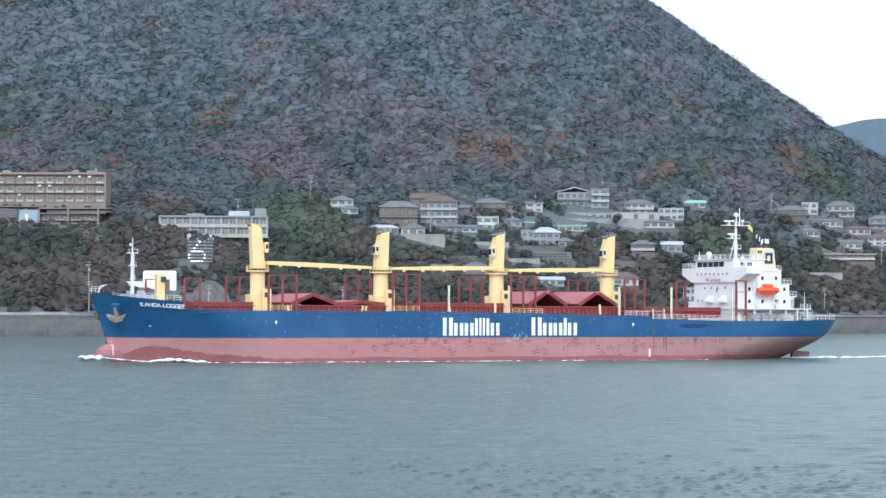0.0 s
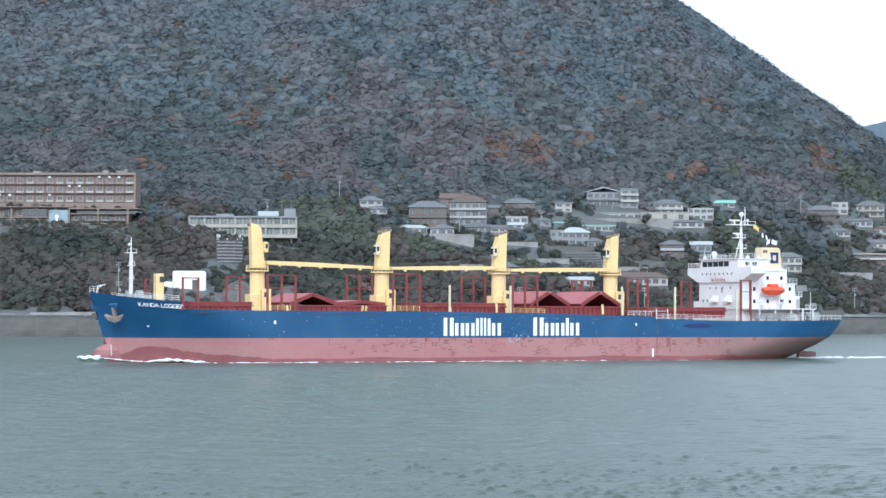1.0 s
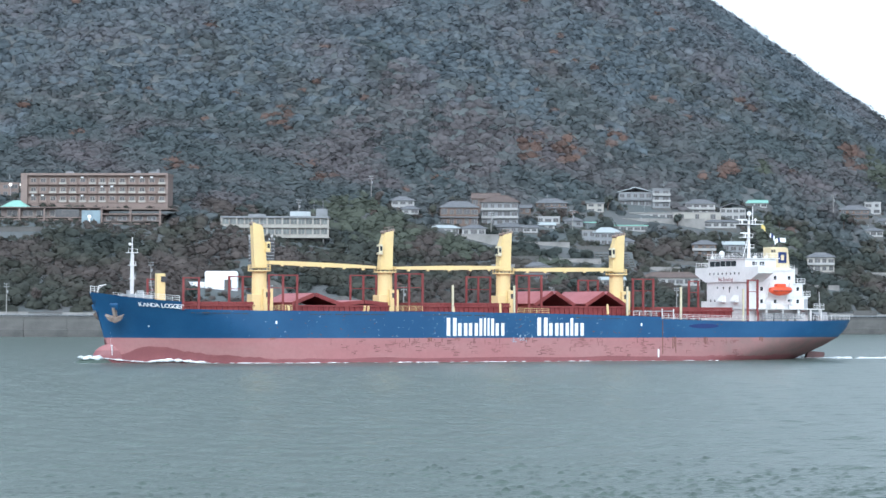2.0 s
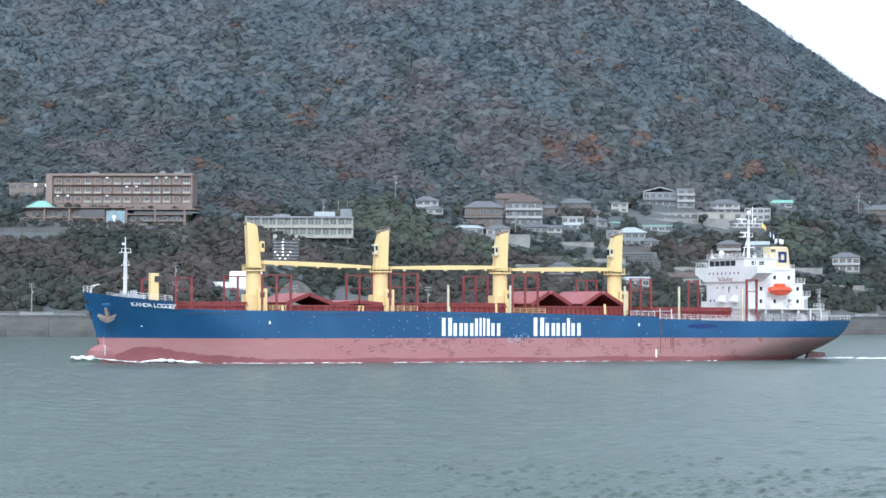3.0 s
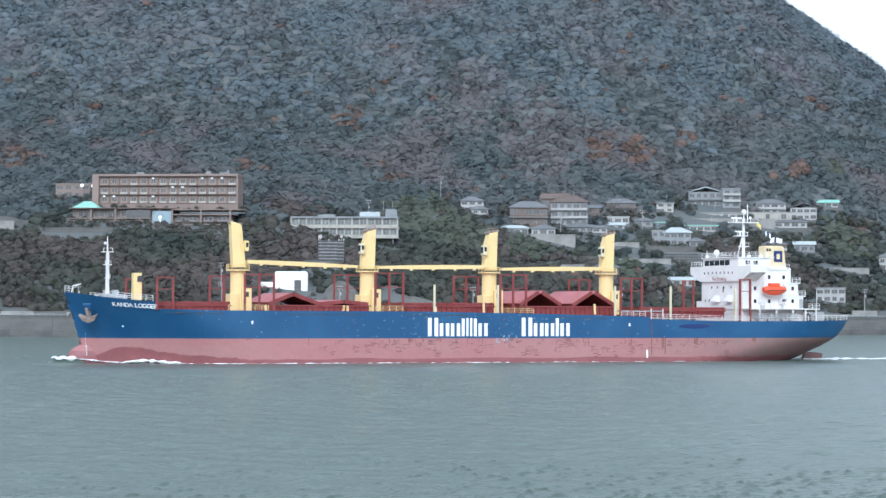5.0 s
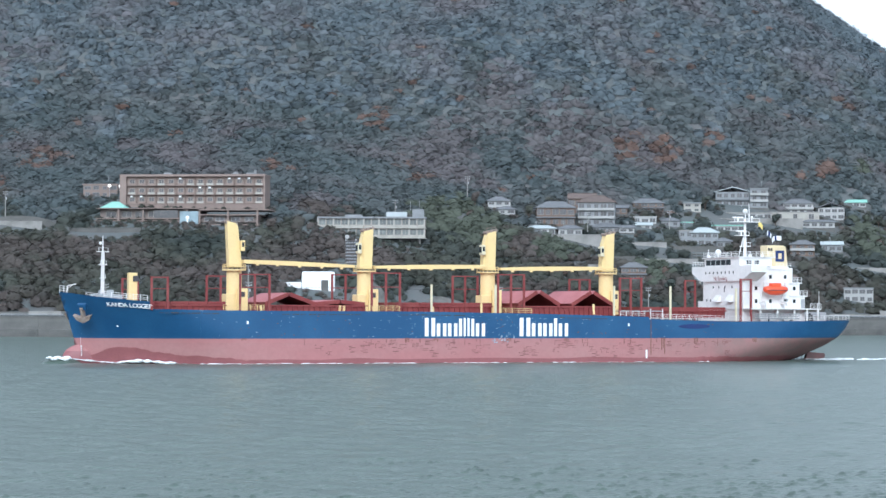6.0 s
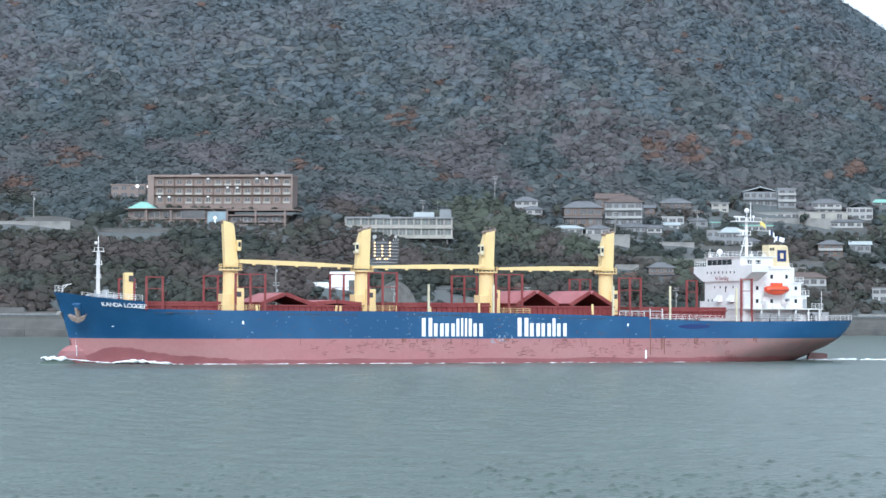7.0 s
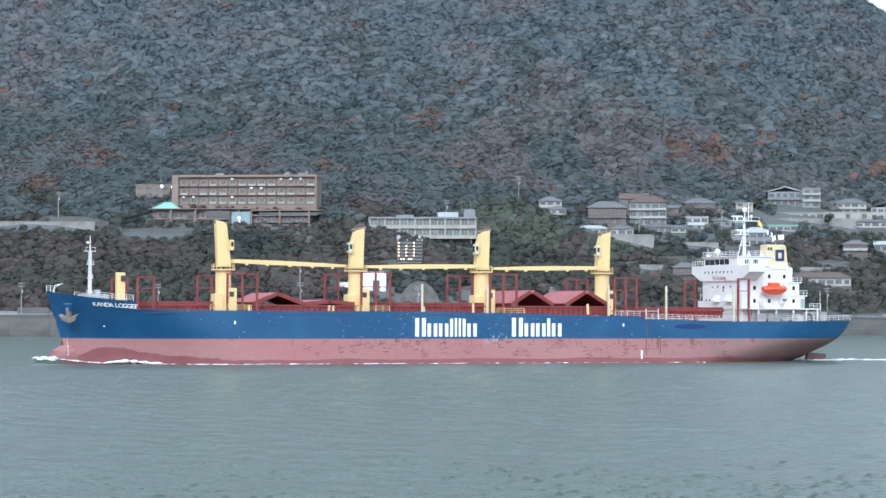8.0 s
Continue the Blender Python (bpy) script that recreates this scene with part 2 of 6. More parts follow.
def box(bm, x0, x1, y0, y1, z0, z1, mi=0, m=None):
    pts = [Vector(p) for p in ((x0, y0, z0), (x1, y0, z0), (x1, y1, z0), (x0, y1, z0), (x0, y0, z1), (x1, y0, z1), (x1, y1, z1), (x0, y1, z1))]
    v = [bm.verts.new(m @ p if m else p) for p in pts]
    for f in ((3, 2, 1, 0), (4, 5, 6, 7), (0, 1, 5, 4), (1, 2, 6, 5), (2, 3, 7, 6), (3, 0, 4, 7)):
        bm.faces.new([v[i] for i in f]).material_index = mi
    return bm


def prism(bm, outline, y0, y1, mi=0, axis="y"):
    """Extrudes an outline of (a, z) pairs along y (or (a, y) pairs along z)."""
    put = (lambda a, b, c: (a, c, b)) if axis == "y" else ((lambda a, b, c: (a, b, c)) if axis == "z" else (lambda a, b, c: (c, a, b)))
    lo = [bm.verts.new(put(a, b, y0)) for a, b in outline]
    hi = [bm.verts.new(put(a, b, y1)) for a, b in outline]
    n = len(lo)
    bm.faces.new(lo).material_index = mi
    bm.faces.new(hi[::-1]).material_index = mi
    for i in range(n):
        bm.faces.new((lo[i], hi[i], hi[(i + 1) % n], lo[(i + 1) % n])).material_index = mi
    return bm


def tube(bm, a, b, r0, r1=None, n=8, mi=0):
    a, b = Vector(a), Vector(b)
    r1 = r0 if r1 is None else r1
    d = (b - a).normalized()
    s = d.orthogonal().normalized()
    t = d.cross(s)
    rings = []
    for p, r in ((a, r0), (b, r1)):
        rings.append([bm.verts.new(p + r * (math.cos(2 * math.pi * i / n) * s + math.sin(2 * math.pi * i / n) * t)) for i in range(n)])
    for i in range(n):
        bm.faces.new((rings[0][i], rings[0][(i + 1) % n], rings[1][(i + 1) % n], rings[1][i])).material_index = mi
    bm.faces.new(rings[0][::-1]).material_index = mi
    bm.faces.new(rings[1]).material_index = mi
    return bm


def ball(bm, c, r, squash=(1, 1, 1), seg=12, rings=8):
    bmesh.ops.create_uvsphere(bm, u_segments=seg, v_segments=rings, radius=r, matrix=Matrix.Translation(c) @ Matrix.Diagonal((*squash, 1)))
    return bm


def bevelled(bm, width=0.05, segments=2):
    bmesh.ops.recalc_face_normals(bm, faces=bm.faces)
    bmesh.ops.bevel(bm, geom=bm.edges[:], offset=width, segments=segments, profile=0.5, affect="EDGES", clamp_overlap=True)
    return bm


def mended(bm):
    bmesh.ops.remove_doubles(bm, verts=bm.verts, dist=0.001)
    bmesh.ops.recalc_face_normals(bm, faces=bm.faces)
    return bm


B = bmesh.new


# ---- ground, shore, sea ----
def ease(x):
    return np.log1p(np.exp(-np.abs(x))) + np.maximum(x, 0)


def shore(x):
    """The y of the sea wall's foot at x."""
    return 793 + 0.66 * 30 * ease((np.asarray(x, float) + 160) / 30)


def fold(x, y, size, seed):
    """A smooth rolling value about zero."""
    r = np.random.RandomState(seed)
    out = 0
    for k in range(6):
        a, p = r.uniform(0, 2 * np.pi), r.uniform(0, 2 * np.pi)
        w = 2 * np.pi / (size * r.uniform(0.6, 1.6))
        out = out + np.sin((x * np.cos(a) + y * np.sin(a)) * w + p)
    return out / 6


def height(x, y):
    """The hillside: a sea wall terrace, a settled apron, and a steep mountain behind."""
    x, y = np.asarray(x, float), np.asarray(y, float)
    s = y - shore(x)
    apron = 7.3 + 1.3 * np.clip((s - 12) / 30, 0, 1) + np.where(s > 12, (s - 12) * 0.27, 0) + fold(x, y, 90, 3) * np.clip((s - 14) / 60, 0, 1) * 3.5
    dx = 1.18 * np.maximum(x + 60, 0) + np.maximum(-420 - x, 0)
    d = np.hypot(dx, np.where(y < 1600, 1600 - y, (y - 1600) * 1.1))
    mountain = 366 - 0.605 * d + fold(x, y, 160, 5) * 7 + fold(x, y, 60, 8) * 3
    mountain = mountain + 7 * np.clip((mountain - 90) / 80, 0, 1)
    apron = np.minimum(apron, 100)
    k = 9.0
    return k * np.logaddexp(apron / k, mountain / k)


def build_ground():
    xs = np.linspace(-620, 780, 190)
    ts = np.concatenate([[0.0, 4.0, 11.0], np.linspace(14, 900, 150), [1100, 1500, 2200]])
    X, S = np.meshgrid(xs, ts)
    Y = shore(X) + S
    Z = height(X, Y)
    rows, cols = X.shape
    verts = np.stack([X, Y, Z], -1).reshape(-1, 3)
    i = np.arange(rows * cols).reshape(rows, cols)
    faces = np.stack([i[:-1, :-1], i[:-1, 1:], i[1:, 1:], i[1:, :-1]], -1).reshape(-1, 4)
    me = bpy.data.meshes.new("ground")
    me.from_pydata(verts.tolist(), [], faces.tolist())
    me.materials.append(SOIL)
    me.shade_smooth()
    tagged(new("ground", me), "wooded hillside with brown-green undergrowth rising from the shore", "hillside", kind="structure")


def build_shore():
    # the wall in poured bays with a stepped foot and a coping
    wall = thing("sea_wall", "weathered grey concrete sea wall along the far shore", "sea wall", kind="structure")
    xs = np.arange(-640, 790, 15.0)
    for a, b in zip(xs[:-1], xs[1:]):
        pa, pb = Vector((a, float(shore(a)), 0)), Vector((b, float(shore(b)), 0))
        d = pb - pa
        bm = B()
        w = d.length - 0.03
        prism(bm, [(-1.2, -1.5), (-1.2, 2.4), (-0.5, 2.6), (-0.15, 6.6), (-0.35, 6.6), (-0.35, 7.2), (0.5, 7.2), (0.5, -1.5)], 0.02, w, axis="x")
        mended(bm)
        part("wall_bay", bm, CONCRETE, wall, at=Matrix.Translation(pa) @ Matrix.Rotation(math.atan2(d.y, d.x), 4, "Z"))
    rail = thing("guard_rail", "white and grey steel guard rail along the shore road", "guard rail", kind="structure")
    for a, b in zip(xs[:-1], xs[1:]):
        pa, pb = Vector((a, float(shore(a)) + 1.2, 7.3)), Vector((b, float(shore(b)) + 1.2, 7.3))
        bm = B()
        for k in range(6):
            p = pa.lerp(pb, k / 6)
            tube(bm, p - Vector((0, 0, 0.1)), p + Vector((0, 0, 0.85)), 0.07, n=6)
        tube(bm, pa + Vector((0, 0, 0.8)), pb + Vector((0, 0, 0.8)), 0.1, n=6)
        tube(bm, pa + Vector((0, 0, 0.45)), pb + Vector((0, 0, 0.45)), 0.07, n=6)
        part("rail_section", bm, STEEL, rail)


def build_road():
    xs = np.linspace(-600, 760, 120)
    bm = B()
    lo = [bm.verts.new((x, float(shore(x)) + 3.0, 7.36)) for x in xs]
    hi = [bm.verts.new((x, float(shore(x)) + 11.0, 7.36)) for x in xs]
    for i in range(len(xs) - 1):
        bm.faces.new((lo[i], lo[i + 1], hi[i + 1], hi[i]))
    solid("road", bm, ASPHALT, "grey asphalt shore road behind the sea wall", "road", kind="structure")


def build_sea():
    """One sheet to the horizon; the water before the ship carries real wavelets that fade out towards the far shore."""
    r = np.random.RandomState(77)
    ang = np.radians(np.linspace(-19, 15, 480))
    ys = [98.0]
    while ys[-1] < 1010:
        ys.append(ys[-1] + 0.16 * (ys[-1] / 115) ** 1.8)
    ys = np.array(ys)
    A, Y = np.meshgrid(ang, ys)
    X = np.tan(A) * Y
    cell = np.maximum(np.gradient(ys)[:, None], Y * (ang[1] - ang[0]))
    Z, chop = np.zeros_like(X), np.zeros_like(X)
    for k in range(66):
        short = k < 42
        length = r.uniform(0.36, 0.72) if short else 1.8 * (9.0 / 1.8) ** ((k - 42) / 23)
        turn = r.normal(1.54, 0.32 if short else 0.5)
        wave, phase = 2 * np.pi / length, r.uniform(0, 2 * np.pi)
        keep = np.clip((length / cell - 1.3) / 1.0, 0, 1)
        swing = (X * np.cos(turn) + Y * np.sin(turn)) * wave + phase
        if short:
            chop += keep * 0.065 / wave * np.sin(swing)
        else:
            Z += keep * 0.024 / wave * (np.sin(swing) + 0.22 * np.cos(2 * swing))
    # short wavelets stand up as separate sharp crests
    size = chop[60:160].std()
    gust = np.clip(0.75 + 0.5 * fold(X, Y, 60, 51) + 0.5 * fold(X, Y * 1.5, 14, 52), 0.3, 1.2)
    Z += gust * (0.15 * chop + 3.4 * np.maximum(0, chop - 0.95 * size))
    edge = np.clip(np.minimum(A - ang[0], ang[-1] - A) / 0.02, 0, 1) * np.clip((Y - 98) / 8, 0, 1) * np.clip((1000 - Y) / 60, 0, 1)
    Z *= edge
    rows, cols = X.shape
    P = np.stack([X, Y, Z], -1).reshape(-1, 3)
    i = np.arange(rows * cols).reshape(rows, cols)
    Q = np.stack([i[:-1, :-1], i[:-1, 1:], i[1:, 1:], i[1:, :-1]], -1).reshape(-1, 4)
    n = len(P)
    outer = np.array([(-4500, -1500, 0), (4500, -1500, 0), (4500, 4600, 0), (-4500, 4600, 0)], float)
    faces = Q.tolist()
    a, b, c, d = int(i[0, 0]), int(i[0, -1]), int(i[-1, -1]), int(i[-1, 0])
    faces += [i[0, ::-1].tolist() + [n, n + 1], i[:, -1][::-1].tolist() + [n + 1, n + 2], i[-1].tolist() + [n + 2, n + 3], i[:, 0].tolist() + [n + 3, n]]
    me = bpy.data.meshes.new("water")
    me.from_pydata(np.concatenate([P, outer]).tolist(), [], faces)
    me.materials.append(WATER)
    me.shade_smooth()
    return tagged(new("water", me), "rippled grey-green sea water of the strait", "water", kind="structure")


def build_far_hills():
    # the range far behind the mountain's foot, distance haze painted as blue in its colour
    xs = np.linspace(350, 1700, 60)
    bm = B()
    crest = 272 + 22 * np.sin((xs - 350) / 140) + 12 * np.sin((xs - 350) / 47) - 0.02 * (xs - 800)
    rows = []
    for k in range(7):
        f = k / 6
        rows.append([bm.verts.new((x, 3300 - 900 * (1 - f) ** 1.2 + 20 * math.sin(x / 60 + k), float(c) * f ** 1.1 + 4 * math.sin(x / 23 + 2 * k) * f)) for x, c in zip(xs, crest)])
    for r0, r1 in zip(rows, rows[1:]):
        for i in range(len(xs) - 1):
            bm.faces.new((r0[i], r0[i + 1], r1[i + 1], r1[i]))
    far = material("hazed_wooded_range", (0.105, 0.14, 0.17), 1.0, second=(0.09, 0.12, 0.15), scale=0.01, grain=0.06)
    solid("backdrop", bm, far, "distant blue wooded hills under a pale sky", "hills", kind="structure")


def build_bank_wall():
    # the low wall at the inland edge of the shore road, in poured panels
    wall = thing("bank_wall", "low grey concrete bank wall beside the shore road", "wall", kind="structure")
    xs = np.arange(-320, 300, 12.0)
    rr = random.Random(3)
    for a, b in zip(xs[:-1], xs[1:]):
        pa, pb = Vector((a, float(shore(a)) + 13.2, 6.9)), Vector((b, float(shore(b)) + 13.2, 6.9))
        d = pb - pa
        bm = B()
        top = rr.choice((1.8, 2.2, 3.4, 3.6, 2.0))
        prism(bm, [(-0.3, 0), (0.0, top), (0.6, top), (0.6, 0)], 0.04, d.length - 0.04, axis="x")
        mended(bm)
        part("wall_panel", bm, CONCRETE_PALE if rr.random() < 0.4 else CONCRETE, wall, at=Matrix.Translation(pa) @ Matrix.Rotation(math.atan2(d.y, d.x), 4, "Z"))


build_bank_wall()
build_ground()
build_shore()
build_road()
sea = build_sea()
build_far_hills()


# ---- buildings on the far shore ----
CLEAR = []   # plots kept free of trees: x0, x1, y0, y1


def plot(x, y, w, d, front=11):
    CLEAR.append((x - w / 2 - 1.5, x + w / 2 + 1.5, y - front, y + d + 2))


def window_part(parent, x, y, z, w, h, frame_mat=None, glass=None):
    """A window in a front wall at local y: a frame with a pane set back in it."""
    bm = B()
    t = 0.12
    box(bm, x - w / 2, x + w / 2, y - 0.1, y + 0.05, z, z + t)
    box(bm, x - w / 2, x + w / 2, y - 0.1, y + 0.05, z + h - t, z + h)
    box(bm, x - w / 2, x - w / 2 + t, y - 0.1, y + 0.05, z + t, z + h - t)
    box(bm, x + w / 2 - t, x + w / 2, y - 0.1, y + 0.05, z + t, z + h - t)
    if w > 1.4:
        box(bm, x - t / 2, x + t / 2, y - 0.1, y + 0.05, z + t, z + h - t)
    win = part("window", bm, frame_mat or STEEL, parent)
    bm = B()
    box(bm, x - w / 2 + 0.05, x + w / 2 - 0.05, y - 0.05, y + 0.04, z + 0.05, z + h - 0.05)
    part("pane", bm, glass or PANE, win)
    return win


def roof_mesh(kind, w, d, rise, over, z):
    bm = B()
    a, b = w / 2 + over, d + over
    t = 0.28
    if kind == "hip":
        r = max(a - (d / 2 + over), a * 0.25)
        eave = [(-a, -over, z), (a, -over, z), (a, b, z), (-a, b, z)]
        lo = [bm.verts.new((x, y, zz - t)) for x, y, zz in eave]
        hi = [bm.verts.new(p) for p in eave]
        top = [bm.verts.new((-r, d / 2, z + rise)), bm.verts.new((r, d / 2, z + rise))]
        bm.faces.new(lo[::-1])
        for i in range(4):
            bm.faces.new((lo[i], lo[(i + 1) % 4], hi[(i + 1) % 4], hi[i]))
        bm.faces.new((hi[0], hi[1], top[1], top[0]))
        bm.faces.new((hi[1], hi[2], top[1]))
        bm.faces.new((hi[2], hi[3], top[0], top[1]))
        bm.faces.new((hi[3], hi[0], top[0]))
        # ridge tiles
        tube(bm, (-r, d / 2, z + rise), (r, d / 2, z + rise), 0.2, n=6)
        for p, q in ((hi[0], top[0]), (hi[1], top[1])):
            tube(bm, p.co, q.co, 0.14, n=5)
    elif kind == "gable":
        prism(bm, [(-over, z), (d / 2, z + rise), (d + over, z), (d + over, z - t), (d / 2, z + rise - t * 1.6), (-over, z - t)], -a, a, axis="x")
        tube(bm, (-a, d / 2, z + rise), (a, d / 2, z + rise), 0.2, n=6)
    elif kind == "cross":
        prism(bm, [(-a, z), (0, z + rise), (a, z), (a, z - t), (0, z + rise - t * 1.6), (-a, z - t)], -over, b)
    else:
        box(bm, -a, a, -over, b, z - t, z + 0.25)
    bmesh.ops.recalc_face_normals(bm, faces=bm.faces)
    return bm


def house(label, x, y, z, w, d, h, storeys, roof, wall, tiles, turn=0.0, rise=2.2, balcony=False, over=0.7, name="house", low=None, bays=0):
    ob = thing(name, label, "house", pose(x, y, z, 0, 0, turn), group="hillside houses")
    plot(x, y, w, d)
    bm = B()
    box(bm, -w / 2 - 0.3, w / 2 + 0.3, -0.6, d, -5.0, 0.0)
    part("plinth", bm, CONCRETE, ob)
    bm = B()
    box(bm, -w / 2, w / 2, 0, d, -0.05, h)
    part("wall", bm, wall, ob)
    part("roof", roof_mesh(roof, w, d, rise, over, h + 0.05), tiles, ob)
    s = h / storeys
    n = bays or max(2, round(w / 3.6))
    rr = random.Random(int(x * 13 + y))
    for k in range(storeys):
        for i in range(n):
            cx = -w / 2 + w * (i + 0.5) / n
            ww = min(w / n * 0.84, rr.choice((2.0, 2.6, 3.2)))
            window_part(ob, cx, -0.02, k * s + s * 0.24, ww, s * rr.choice((0.5, 0.58)), HOUSE_GREY)
        for e in (-1, 1):
            bm = B()
            X = e * (w / 2)
            box(bm, min(X, X + e * 0.06), max(X, X + e * 0.06), d * 0.35, d * 0.65, k * s + s * 0.3, k * s + s * 0.75)
            part("side_window", bm, PANE, ob)
        if k and roof != "flat" and low:
            bm = B()
            prism(bm, [(-1.3, k * s - 0.35), (0.1, k * s + 0.15), (0.1, k * s - 0.1), (-1.3, k * s - 0.55)], -w / 2 - 0.5, w / 2 + 0.5, axis="x")
            mended(bm)
            part("lower_eave", bm, low, ob)
        if k and balcony:
            bm = B()
            box(bm, -w / 2 - 0.05, w / 2 + 0.05, -1.4, -0.02, k * s - 0.2, k * s)
            box(bm, -w / 2 - 0.05, w / 2 + 0.05, -1.4, -1.28, k * s, k * s + 0.95)
            part("balcony", bm, HOUSE_WHITE, ob)
    if rr.random() < 0.6:
        bm = B()
        X = rr.uniform(-w / 3, w / 3)
        tube(bm, (X, d / 2, h + rise * 0.6), (X, d / 2, h + rise + 2.2), 0.05, n=5)
        for q in (0.9, 1.4, 1.8):
            tube(bm, (X - 0.7, d / 2, h + rise + q), (X + 0.7, d / 2, h + rise + q), 0.04, n=4)
        part("aerial", bm, STEEL, ob)
    return ob


def build_hotel():
    w, d, h = 66.0, 14.0, 15.0
    ob = thing("hotel", "long tan four-storey hillside hotel with rows of balconies", "hotel", pose(-183.5, 985, 54.8, 0, 0, -2.0))
    plot(-183.5, 985, 72, 16, 34)
    bm = B()
    box(bm, -w / 2, w / 2, 1.5, d, -4, h)
    part("back_wall", bm, HOTEL_BACK, ob)
    bm = B()
    box(bm, -w / 2 - 0.3, w / 2 + 0.3, -0.3, d + 0.3, h, h + 1.0)
    part("roof", bm, HOTEL_TAN, ob)
    for x0, x1 in ((-w / 2 - 0.3, -w / 2 + 2.6), (w / 2 - 0.5, w / 2 + 0.3)):
        bm = B()
        box(bm, x0, x1, -0.25, 1.55, -4, h)
        part("end_wall", bm, HOTEL_TAN, ob)
    rr = random.Random(5)
    s = 4.05
    n = 14
    x0, bay = -w / 2 + 2.7, (w - 3.2) / 14
    bm = B()
    box(bm, x0, w / 2 - 0.5, 0.2, 1.6, -4, h - 3 * s - 0.2)
    part("base_wall", bm, HOTEL_BACK, ob)
    for k in range(3):
        z = h - (k + 1) * s
        bm = B()
        box(bm, x0, w / 2 - 0.5, -0.1, 1.55, z - 0.1, z + 0.1)
        part("floor_slab", bm, HOTEL_TAN, ob)
        for i in range(n):
            cx = x0 + bay * (i + 0.5)
            bm = B()
            box(bm, cx - bay / 2 - 0.09, cx - bay / 2 + 0.09, 0.8, 1.55, z + 0.1, z + s - 0.1)
            part("fin", bm, HOTEL_TAN, ob)
            bm = B()
            box(bm, cx - bay * 0.30, cx + bay * 0.42, 0.02, 0.1, z + 0.11, z + 0.95)
            part("balcony_front", bm, CREAM if rr.random() < 0.6 else HOTEL_TAN, ob)
            window_part(ob, cx + 0.1, 1.48, z + 0.3, bay * 0.5, 2.5, CREAM)
            if rr.random() < 0.2:
                bm = B()
                box(bm, cx - 0.55, cx + 0.55, 0.6, 1.1, z + s - 1.2, z + s - 0.5)
                part("air_conditioner", bm, LETTER, ob)
    # roof plant
    for x, ww, hh in ((-14, 3.5, 1.0), (18, 2, 1.4), (24, 4, 0.8), (27.5, 1, 2.0)):
        bm = B()
        box(bm, x, x + ww, 4, 7, h + 0.95, h + 1.0 + hh)
        part("roof_plant", bm, HOUSE_GREY, ob)
    pod = thing("hotel_podium", "brown stepped terrace block with glazed lounge below the hotel", "building", pose(-186.5, 960, 44.5, 0, 0, -2.0))
    plot(-186, 960, 74, 20, 24)
    for x0, x1, z0, z1, y0 in ((-34, 11, 5.2, 9.6, 2.0), (-36, 9, -3, 4.0, -1.0), (11.6, 37, 3.6, 6.5, 1.0), (11.6, 30, -2, 2.2, -0.5)):
        bm = B()
        box(bm, x0, x1, y0, 16, z0, z1)
        part("storey", bm, PODIUM, pod)
    for x0, x1, z in ((-35, 11, 9.6), (-37, 9.4, 4.0), (-35, 10, 5.0), (11, 38, 6.6), (11, 38, 2.3), (11, 42, 8.8)):
        bm = B()
        box(bm, x0, x1, -1.3, 16, z, z + (0.5 if z < 9 else 0.35))
        part("terrace_slab", bm, HOTEL_BACK, pod)
    for x in (-25, -14, -3, 5.5, 11.3, 24, 37):
        bm = B()
        box(bm, x - 0.4, x + 0.4, -1.2, -0.4, -3, 9.2)
        part("column", bm, HOTEL_BACK, pod)
    for x in (-29, -22, -16, -10):
        window_part(pod, x, 1.95, 6.0, 4.6, 2.6, CREAM)
    for x in (-31, -26, -21, -16, -11, -6):
        window_part(pod, x, -1.05, 0.6, 3.4, 2.4, STEEL)
    for x in (15, 20, 27, 33):
        window_part(pod, x, 0.95, 4.2, 3.8, 1.8, STEEL)
    bm = B()
    box(bm, 2.6, 10.8, -1.5, -1.2, 0.5, 8.4)
    part("picture_window", bm, LOBBY, pod, "tall pale blue glazed lobby front")
    bm = B()
    ball(bm, (6.0, -1.6, 5.6), 0.9, (1, 0.3, 1))
    box(bm, 5.6, 6.4, -1.6, -1.5, 3.4, 5.2)
    part("lobby_lamp", bm, LETTER, pod)
    bm = B()
    box(bm, -9.0, 1.6, -1.4, -1.2, 5.5, 8.8)
    part("glass_bay", bm, PANE, pod)
    pav = thing("pavilion", "small pavilion with a pale green copper roof", "pavilion", pose(-216.5, 972, 50.5, 0, 0, -4))
    plot(-216.5, 972, 15, 10)
    bm = B()
    box(bm, -5.2, 5.2, 0, 7, -5, 4.2)
    part("wall", bm, HOUSE_BROWN, pav)
    part("roof", roof_mesh("hip", 10.4, 7, 3.0, 1.0, 4.3), ROOF_GREEN, pav)
    for x in (-3, 0, 3):
        window_part(pav, x, -0.03, 0.8, 2.0, 2.2, STEEL)
    house("brown two-storey wing beside the long hotel", -229.5, 1003, 61.0, 16, 9, 6.2, 2, "flat", HOTEL_BACK, HOTEL_TAN, over=0.4)
    for x in (-224.5, -219.5, -215.8):
        lamp = thing("terrace_lamp", "round white glowing lamp on a terrace post", "lamp", pose(x, 999.5, float(height(x, 999.5)), 0, 0, 0), group="terrace lamps")
        bm = B()
        tube(bm, (0, 0, -1), (0, 0, 5.5), 0.08)
        part("post", bm, STEEL, lamp)
        bm = B()
        ball(bm, (0, 0, 5.9), 0.75)
        part("globe", bm, LIT, lamp)


